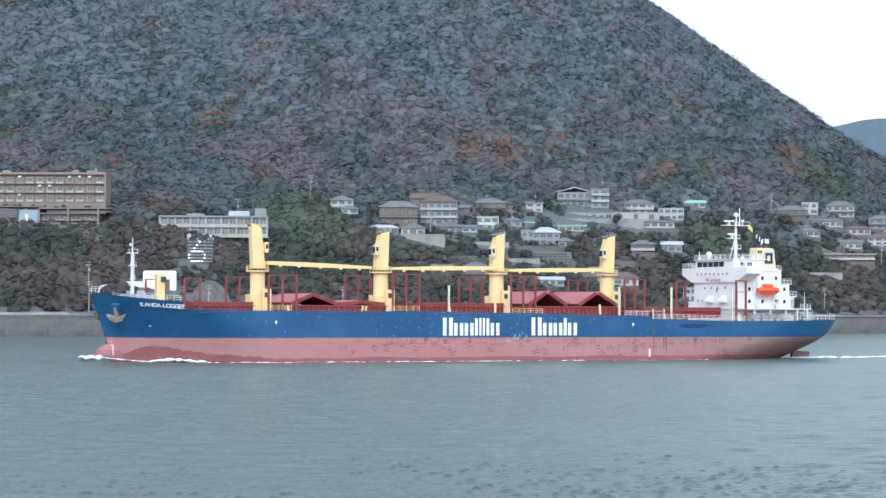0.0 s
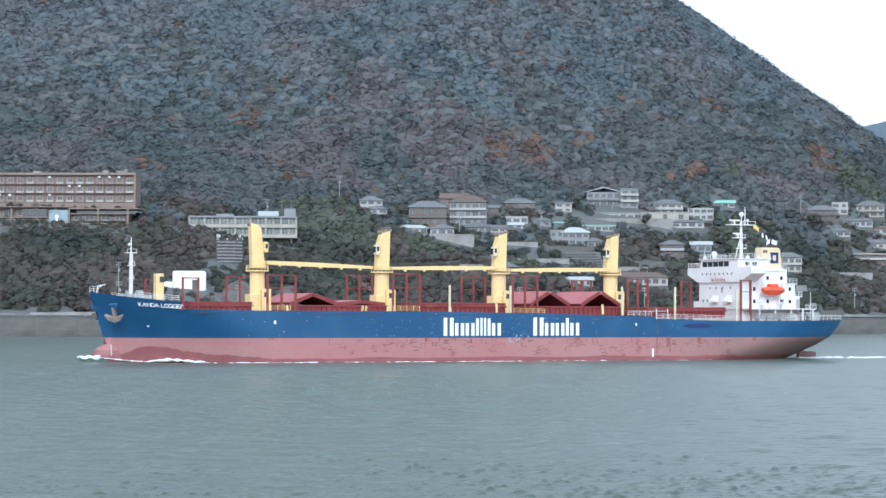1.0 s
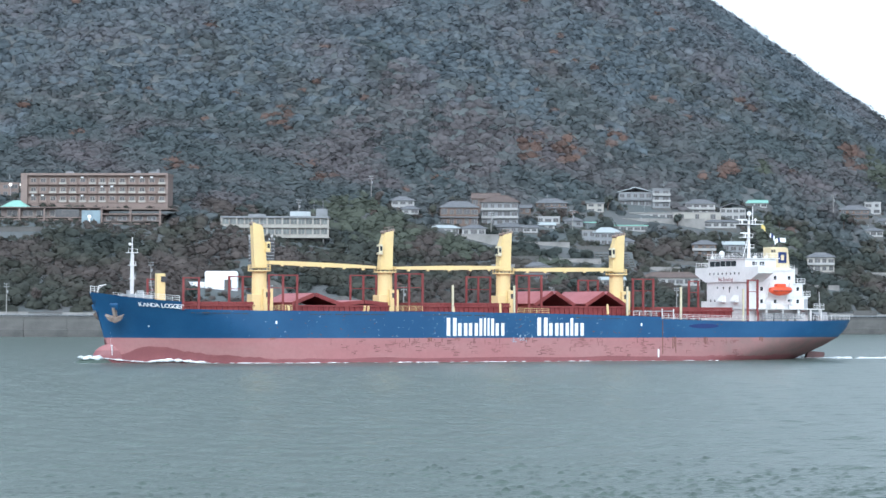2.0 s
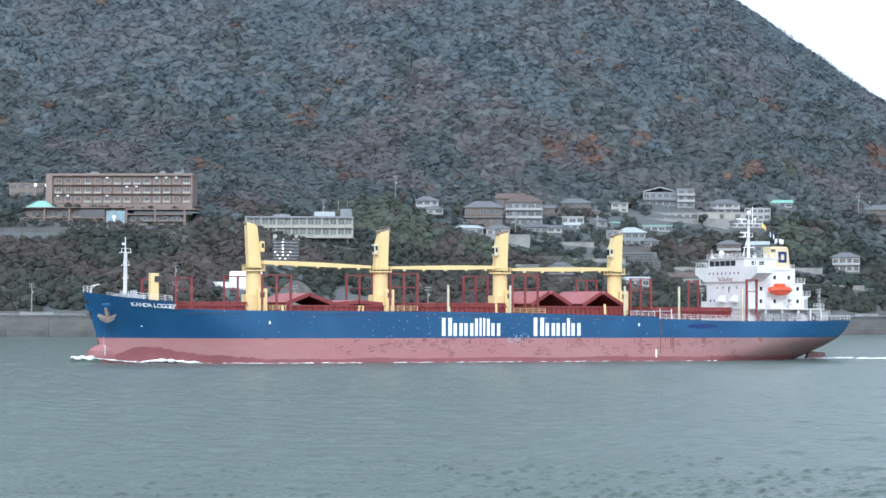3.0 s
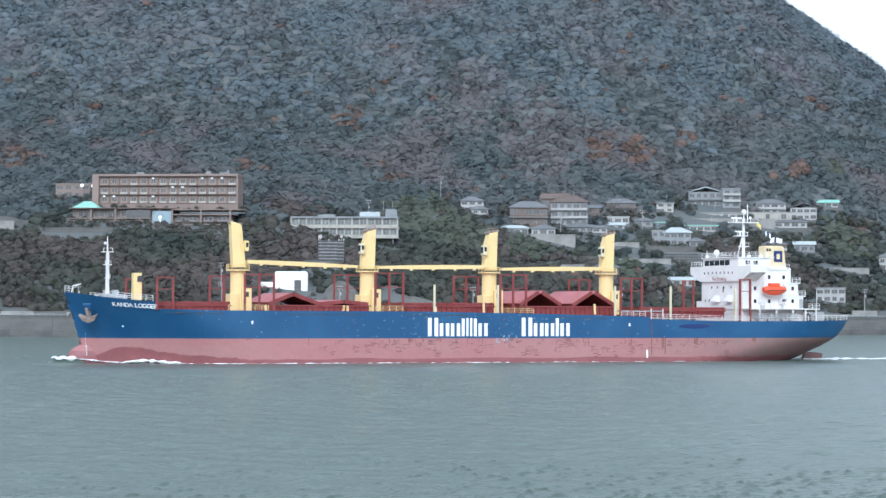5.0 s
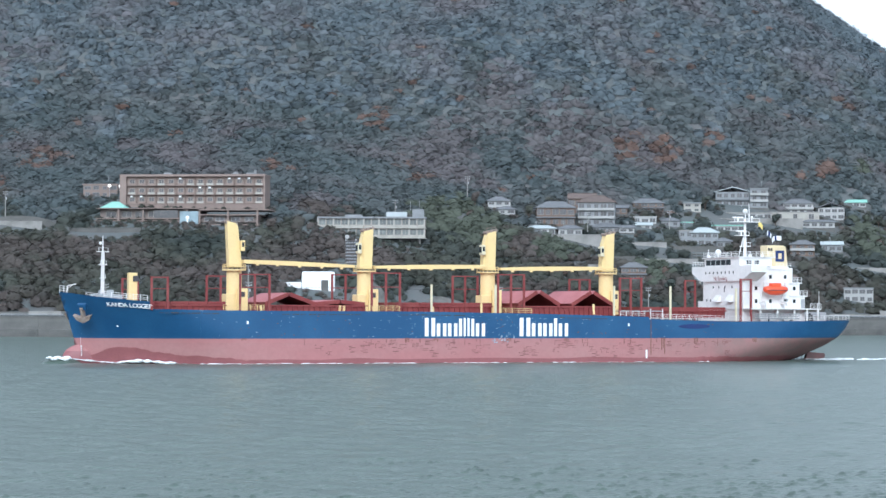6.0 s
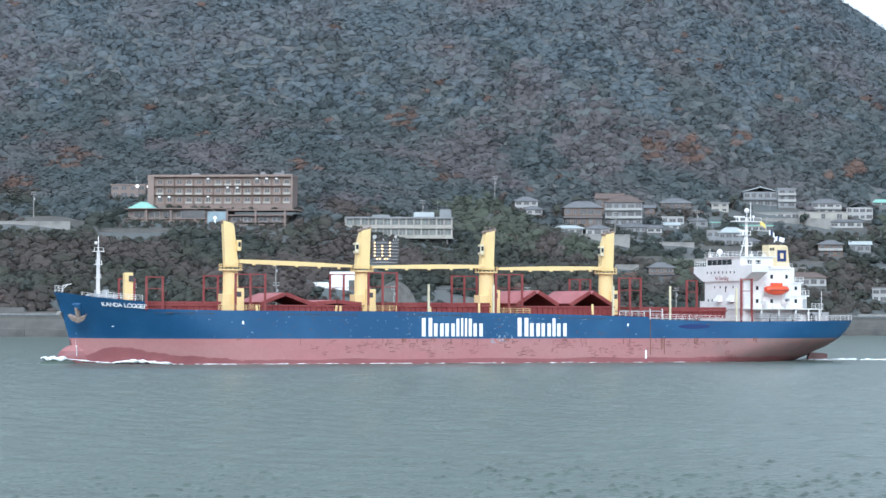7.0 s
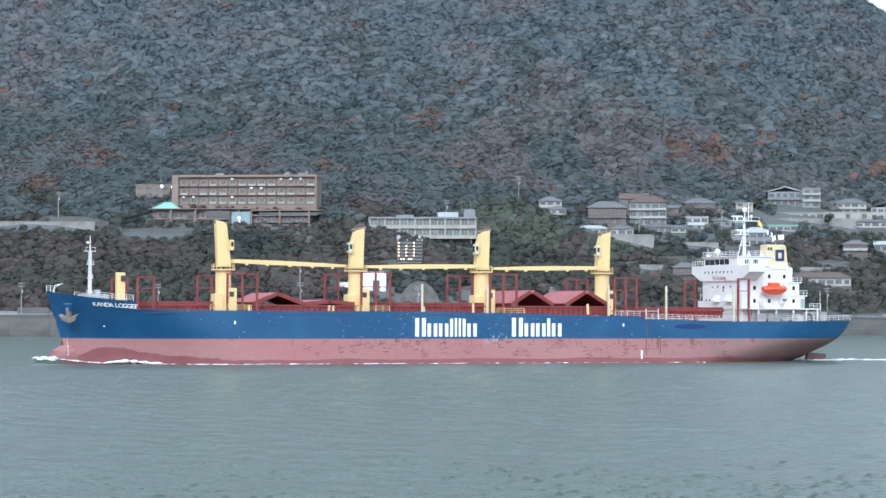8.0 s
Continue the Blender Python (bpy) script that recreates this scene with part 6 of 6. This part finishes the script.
# ---- foam that travels with the ship ----
def build_foam():
    foam = thing("bow_wave", "white foam along the waterline and in the wake", "foam")
    r = random.Random(21)

    tm = B()
    bmesh.ops.create_icosphere(tm, subdivisions=2, radius=1)
    tpl = [v.co.copy() for v in tm.verts]
    tri = [tuple(v.index for v in f.verts) for f in tm.faces]
    tm.free()

    def clumps(name, pts, size, squash):
        verts, faces = [], []
        for p in pts:
            s = size * r.uniform(0.5, 1.3)
            sx, sy, sz = s * squash[0] * r.uniform(0.6, 1.6), s * squash[1], s * squash[2] * r.uniform(0.3, 1.9)
            base = len(verts)
            for v in tpl:
                q = Vector((p[0] + v.x * sx, p[1] + v.y * sy, p[2] + v.z * sz))
                verts.append(q + Vector(noise.noise_vector(q * 2.3)) * 0.2 * size)
            faces += [tuple(i + base for i in t) for t in tri]
        me = bpy.data.meshes.new(name)
        me.from_pydata(verts, [], faces)
        me.materials.append(FOAM)
        tagged(part(name, me, FOAM, foam), kind="stuff")
    crest = [(-84.6 + r.uniform(-2.4, 1.8), r.uniform(-2.6, -0.6), 0.95 + r.uniform(-0.15, 0.2)) for _ in range(46)]
    clumps("bow_foam", crest, 0.36, (1.2, 0.9, 0.6))
    bm = B()
    ball(bm, (-83.9, -1.0, -0.35), 1, (4.0, 2.4, 1.35), 20, 12)
    part("bow_crest", bm, WATER, foam, "swell of water heaped up at the stem")
    line = []
    u = -82.6
    while u < -73.5:
        f = (u + 82.6) / 9.1
        line.append((u, -max(beam(u, 0), 2.1 - 0.9 * abs(u + 78) / 5.7) - 0.25, 0.85 * (1 - f) ** 1.3 + 0.12))
        u += r.uniform(0.12, 0.3)
    clumps("stem_foam", line, 0.15, (1.8, 0.9, 0.6))
    side = []
    u = -74.0
    while u < -64:
        side.append((u, -beam(u, 0) - 0.4 - r.uniform(0, 0.9), 0.2 + 0.35 * math.sin(math.pi * min(1, (u + 74) / 8))))
        u += r.uniform(0.08, 0.25) * (1 if u < -69 else 1.3)
    clumps("shoulder_foam", side, 0.36, (1.6, 0.9, 0.5))
    rest = []
    for a, b, n in ((-66, -62, 4), (-60, -50, 40), (-49, -42, 14), (-41, -30, 26), (-28, -10, 28), (-10, 0, 26), (0, 48, 40)):
        for k in range(n):
            u = r.uniform(a, b)
            rest.append((u, -beam(u, 0) - r.uniform(0.1, 0.7), 0.03))
    clumps("side_foam", rest, 0.13, (3.4, 0.9, 0.5))
    wake = []
    for k in range(150):
        f = r.random() ** 1.6
        wake.append((77 + 60 * f, r.uniform(-3.5, 3) * (0.7 + 1.3 * f), 0.02))
    clumps("wake_foam", wake, 0.36, (2.6, 1.0, 0.45))
    return foam


foam = build_foam()


# ---- woods ----
UPWARD = Vector((0, -0.7, 1.2))


def crown_shape(seed, lumps, leaves, leaf):
    """A tree crown about one metre in radius: a lumpy core and a shell of small leaf sprays. Returns points, triangles and the way each spray faces."""
    r = np.random.RandomState(seed)
    bm = B()
    bmesh.ops.create_icosphere(bm, subdivisions=2 if lumps > 1 else 1, radius=0.72)
    bm.verts.ensure_lookup_table()
    off = Vector(r.uniform(-50, 50, 3))
    for v in bm.verts:
        n = noise.noise(v.co * 1.6 + off) * 0.42 + noise.noise(v.co * 4.0 + off) * 0.22
        v.co *= 1 + n
        v.co.z *= 0.92
    pts = [tuple(v.co) for v in bm.verts]
    tri = [tuple(v.index for v in f.verts) for f in bm.faces]
    face = [tuple((v.co.normalized() + UPWARD).normalized()) for v in bm.verts]
    bm.free()
    for k in range(leaves):
        way = Vector(r.normal(0, 1, 3)).normalized()
        c = way * 0.7 * (1 + noise.noise(way * 1.6 + off) * 0.5 + noise.noise(way * 3.4 + off) * 0.25)
        if c.z < -0.45:
            continue
        p = np.array(c) * r.uniform(0.95, 1.2) + r.normal(0, 0.08, 3)
        a, b = r.normal(0, 1, 3), r.normal(0, 1, 3)
        a, b = a / np.linalg.norm(a), b / np.linalg.norm(b)
        n = way + UPWARD + 0.22 * Vector(r.normal(0, 1, 3))
        f = np.array(n.normalized())
        a, b = a - 0.76 * f * np.dot(a, f), b - 0.76 * f * np.dot(b, f)
        i = len(pts)
        q = [p + a * leaf, p - a * leaf * 0.6 + b * leaf * 0.6, p - a * leaf * 0.5 - b * leaf * 0.7]
        out = np.dot(np.cross(q[1] - q[0], q[2] - q[0]), n) > 0
        pts += [tuple(v) for v in q]
        tri.append((i, i + 1, i + 2) if out else (i, i + 2, i + 1))
        face += [tuple(n.normalized())] * 3
    return np.array(pts), np.array(tri), np.array(face)


def facing(me, normals):
    """Leaf sprays shade by the way they face on the crown."""
    me.attributes.new("custom_normal", "FLOAT_VECTOR", "POINT").data.foreach_set("vector", np.asarray(normals, np.float32).ravel())


def woods(name, label, trees, shapes):
    """Joins crowns (x, y, z, radius, tallness, tone, spin) into one mesh with the tone of kind and haze on each point.
    """
    P, T, S, N, base = [], [], [], [], 0
    for i, (x, y, z, rad, tall, sp, spin) in enumerate(trees):
        pts, tri, face = shapes[i % len(shapes)]
        c, s = math.cos(spin), math.sin(spin)
        q = np.empty_like(pts)
        q[:, 0] = (pts[:, 0] * c - pts[:, 1] * s) * rad + x
        q[:, 1] = (pts[:, 0] * s + pts[:, 1] * c) * rad + y
        q[:, 2] = pts[:, 2] * rad * tall + z
        P.append(q)
        N.append(np.stack([face[:, 0] * c - face[:, 1] * s, face[:, 0] * s + face[:, 1] * c, face[:, 2]], 1))
        T.append(tri + base)
        S.append(np.full(len(pts), sp, np.float32))
        base += len(pts)
    P, T, S = np.concatenate(P).astype(np.float32), np.concatenate(T).astype(np.int32), np.concatenate(S)
    me = bpy.data.meshes.new(name)
    me.vertices.add(len(P))
    me.vertices.foreach_set("co", P.ravel())
    me.loops.add(T.size)
    me.loops.foreach_set("vertex_index", T.ravel())
    me.polygons.add(len(T))
    me.polygons.foreach_set("loop_start", np.arange(0, T.size, 3, dtype=np.int32))
    me.polygons.foreach_set("loop_total", np.full(len(T), 3, np.int32))
    me.update(calc_edges=True)
    me.validate()
    facing(me, np.concatenate(N))
    at = me.attributes.new("species_haze", "FLOAT", "POINT")
    at.data.foreach_set("value", S)
    me.materials.append(LEAVES)
    return tagged(new(name, me), label, "woods", kind="stuff")


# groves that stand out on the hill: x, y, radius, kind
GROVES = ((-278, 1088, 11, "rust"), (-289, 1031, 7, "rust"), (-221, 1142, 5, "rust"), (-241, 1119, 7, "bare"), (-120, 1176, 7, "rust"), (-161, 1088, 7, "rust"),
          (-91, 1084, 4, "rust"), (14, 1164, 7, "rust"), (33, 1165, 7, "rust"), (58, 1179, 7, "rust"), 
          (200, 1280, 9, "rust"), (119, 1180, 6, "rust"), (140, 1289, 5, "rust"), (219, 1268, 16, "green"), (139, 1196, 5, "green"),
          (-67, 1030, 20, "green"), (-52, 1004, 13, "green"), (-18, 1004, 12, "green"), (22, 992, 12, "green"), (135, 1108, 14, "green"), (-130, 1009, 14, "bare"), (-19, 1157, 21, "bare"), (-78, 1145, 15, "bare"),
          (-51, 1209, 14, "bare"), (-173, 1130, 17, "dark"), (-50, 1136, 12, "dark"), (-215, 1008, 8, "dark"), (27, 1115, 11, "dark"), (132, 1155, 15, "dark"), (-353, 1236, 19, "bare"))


def species_haze(x, y, r):
    """Shore scrub, middle slope and upper woods, paler uphill to paint distance haze, each from evergreen to bare brown
    in drifts, with rust crowns among them.
    """
    drift = fold(x, y, 130, 31) + 0.7 * fold(x, y, 48, 32)
    v = np.clip(0.40 + 0.75 * drift + r.normal(0, 0.07, x.shape), 0.0, 1.0)
    z = height(x, y) + 8 * fold(x, y, 70, 33)
    v = np.clip(v + 0.3 * np.clip((-60 - x) / 40, 0, 1) * np.clip((120 - (y - shore(x))) / 40, 0, 1), 0, 1)
    rust = r.rand(*x.shape) < 0.004 + 0.02 * np.maximum(0, fold(x, y, 40, 35))
    green = np.zeros(x.shape, bool)
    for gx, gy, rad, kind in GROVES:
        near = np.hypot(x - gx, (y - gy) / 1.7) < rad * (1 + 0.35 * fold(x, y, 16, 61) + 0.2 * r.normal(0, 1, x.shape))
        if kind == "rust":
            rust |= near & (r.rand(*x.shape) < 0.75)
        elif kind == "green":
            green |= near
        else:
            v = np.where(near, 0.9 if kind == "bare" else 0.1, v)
    # higher bands take paler, bluer stops: haze held in the leaf colour
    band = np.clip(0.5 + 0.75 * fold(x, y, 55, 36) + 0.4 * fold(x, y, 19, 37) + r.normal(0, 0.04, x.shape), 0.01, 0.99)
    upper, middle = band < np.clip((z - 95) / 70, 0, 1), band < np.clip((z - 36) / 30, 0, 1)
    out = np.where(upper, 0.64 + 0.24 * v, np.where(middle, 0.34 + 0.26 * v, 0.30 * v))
    out = np.where(green, 0.32, out)
    return np.where(rust, r.uniform(0.92, 1.0, x.shape), out)


def plant_woods():
    r = np.random.RandomState(12)
    near = [crown_shape(k, 1, 115, 0.23) for k in range(12)]
    far = [crown_shape(20 + k, 1, 14, 0.3) for k in range(4)]
    step = 4.6
    x, y = [g.ravel() for g in np.meshgrid(np.arange(-430, 400, step), np.arange(800, 1660, step))]
    x, y = x + r.uniform(-2.6, 2.6, x.shape), y + r.uniform(-2.6, 2.6, y.shape)
    s = y - shore(x)
    z = height(x, y)
    sp = species_haze(x, y, r)
    az, el = np.degrees(np.arctan2(x, y)), np.degrees(np.arctan2(z - EYE_Z, np.hypot(x, y)))
    land = s > 16
    seen = (-18.2 < az) & (az < 13.2) & (el < 8.9) & (y < 1610)
    free, core = np.ones(x.shape, bool), np.zeros(x.shape, bool)
    for a, b, c, d in CLEAR:
        free &= ~((a < x) & (x < b) & (c < y) & (y < d))
        core |= (a + 1 < x) & (x < b - 1) & (d - 12 < y) & (y < d + 1)
    spin, u, u2, u3 = r.uniform(0, 6.28, x.shape), r.rand(*x.shape), r.rand(*x.shape), r.rand(*x.shape)
    rad = np.where(s < 190, 2.7 + 1.8 * u, 3.6 + 2.2 * u)
    k = land & seen & free
    low = np.clip((s - 150) / 60, 0, 1)
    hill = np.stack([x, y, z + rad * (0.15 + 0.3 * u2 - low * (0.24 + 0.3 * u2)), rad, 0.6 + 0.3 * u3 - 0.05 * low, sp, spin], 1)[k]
    k = land & seen & ~free & ~core
    rad = 1.2 + 1.2 * u
    shrubs = np.stack([x, y, z + 0.5, rad, 0 * x + 0.8, np.where(sp < 0.3, sp, 0.05 + 0.22 * u3), spin], 1)[k]
    k = land & ~seen & (u3 < 0.3)
    beyond = np.stack([x, y, z + 3.5, 5 + 2.5 * u, 0 * x + 0.9, sp, spin], 1)[k]
    woods("hillside_woods", "mixed winter woodland of dull green, brown and rust crowns, paled uphill as by haze", hill, near)
    # a closer undergrowth on the open ground between the houses
    gx, gy = [g.ravel() for g in np.meshgrid(np.arange(-290, 290, 2.6), np.arange(900, 1220, 3.2))]
    gx, gy = gx + r.uniform(-1.2, 1.2, gx.shape), gy + r.uniform(-1.5, 1.5, gy.shape)
    open_, built = np.zeros(gx.shape, bool), np.zeros(gx.shape, bool)
    for a, b, c, d in CLEAR:
        open_ |= (a < gx) & (gx < b) & (c < gy) & (gy < d)
        built |= (a + 1 < gx) & (gx < b - 1) & (d - 13 < gy) & (gy < d + 1)
    k = open_ & ~built & (r.rand(*gx.shape) < 0.8)
    gx, gy = gx[k], gy[k]
    tone = np.clip(0.15 + 0.12 * fold(gx, gy, 24, 71) + r.normal(0, 0.06, gx.shape), 0, 0.3)
    cover = np.stack([gx, gy, height(gx, gy) + 0.1, r.uniform(0.8, 1.9, gx.shape), r.uniform(0.5, 0.9, gx.shape), tone, r.uniform(0, 6.28, gx.shape)], 1)
    shrubs = np.concatenate([shrubs, cover])
    woods("shrubs", "low green and brown shrubs round the houses", shrubs, near[:4])
    woods("outlying_woods", "woodland continuing over the hill", beyond, far)


def plant_trees():
    """Single trees by the shore road and between the houses."""
    r = np.random.RandomState(40)
    spots = [(-228, 826), (-204, 822), (-176, 826), (-152, 838), (-120, 850), (-48, 905), (-20, 925), (5, 935), (30, 958), (62, 975), (92, 990), (128, 1014), (150, 1040), (172, 1060), (28, 1080), (52, 1108), (86, 1098), (-34, 1046), (-60, 1056), (140, 1128), (176, 1150), (60, 1040), (-142, 950), (-70, 955)]
    protos = []
    for i, (x, y) in enumerate(spots):
        m = pose(x, y, float(height(x, y)) - 0.2, 0, 0, r.uniform(0, 360))
        if len(protos) < 4:
            k = len(protos)
            sp = (0.02, 0.12, 0.26, 0.06)[k]
            ob = thing("tree", ("dark evergreen tree with a dense rounded crown", "olive-green broadleaf tree on the slope", "bare brown winter tree with fine twigs", "green roadside tree with an uneven crown")[k], "tree", m, group="shoreside trees")
            bm = B()
            tube(bm, (0, 0, -0.8), (0.15, 0.1, 3.2), 0.34, 0.22, 9)
            for a in range(6):
                t = 2 * math.pi * a / 6 + k
                tube(bm, (0.15, 0.1, 2.4 + 0.15 * a), (1.9 * math.cos(t), 1.9 * math.sin(t), 5.0 + 0.2 * a), 0.15, 0.05, 6)
            part("trunk", bm, BARK, ob)
            pts, tri, nrm, base = [], [], [], 0
            for c in range(9):
                t = r.uniform(0, 6.28)
                q = r.uniform(0, 2.0)
                P, T, N = crown_shape(60 + 10 * k + c, 1, 110, 0.2)
                pts.append(P * r.uniform(1.2, 1.9) + [q * math.cos(t), q * math.sin(t), r.uniform(4.0, 7.0)])
                tri.append(T + base)
                nrm.append(N)
                base += len(P)
            pts, tri = np.concatenate(pts), np.concatenate(tri)
            me = bpy.data.meshes.new("crown")
            me.from_pydata(pts.tolist(), [], tri.tolist())
            me.attributes.new("species_haze", "FLOAT", "POINT").data.foreach_set("value", np.full(len(pts), sp, np.float32))
            facing(me, np.concatenate(nrm))
            me.materials.append(LEAVES)
            part("crown", me, LEAVES, ob)
            protos.append(ob)
        else:
            copy_thing(protos[i % 4], m)


plant_woods()
plant_trees()


# ---- what moves ----
WATER_Z = -0.27   # the trimmed ship floats this much above her design line


def motions():
    c, s = math.cos(radians(SHIP_TURN)), math.sin(radians(SHIP_TURN))

    def at(t):
        return pose(SHIP_X - SHIP_SPEED * t * c, SHIP_Y - SHIP_SPEED * t * s, 0, 0, 0, SHIP_TURN)
    rows = [(t, at(t)) for t in (0.0, 2.0, 4.0, 6.0, 8.0)]
    walk(ship, rows)
    walk(foam, [(t, pose(0, 0, WATER_Z) @ at(t)) for t in (0.0, 2.0, 4.0, 6.0, 8.0)])
    # the flags swing on their halyard
    for k, (place, flag) in enumerate(FLAGS):
        walk(flag, [(0.4 * i, pose(*place, 5 * math.sin(2.1 * i + k), 7 * math.sin(1.3 * i + 2 * k), 16 * math.sin(1.7 * i + k))) for i in range(21)])
    # drums turn for switching lamps: amber circle, dark, amber arrow, dark, white fork
    for drum, place, c, k in DRUMS:
        sides = [(0.2, 120 if (c, k) in SIGNAL_CIRCLE else 0), (2.3, 0), (4.3, 120 if (c, k) in SIGNAL_ARROW else 0), (6.2, 0), (8.0, -120 if (c, k) in SIGNAL_FORK else 0)]
        turns, since, last = [], 0.0, None
        for until, turn in sides:
            if last is not None and turn != last:
                turns.append((since + 0.05, pose(*place, (turn + last) / 2)))
            start = 0.0 if last is None else since + 0.1
            turns += [(start, pose(*place, turn)), (until, pose(*place, turn))]
            since, last = until, turn
        walk(drum, turns)
    # the ripples run with the breeze
    walk(sea, [(t, pose(-0.9 * t, -0.5 * t, WATER_Z)) for t in (0.0, 4.0, 8.0)])


motions()
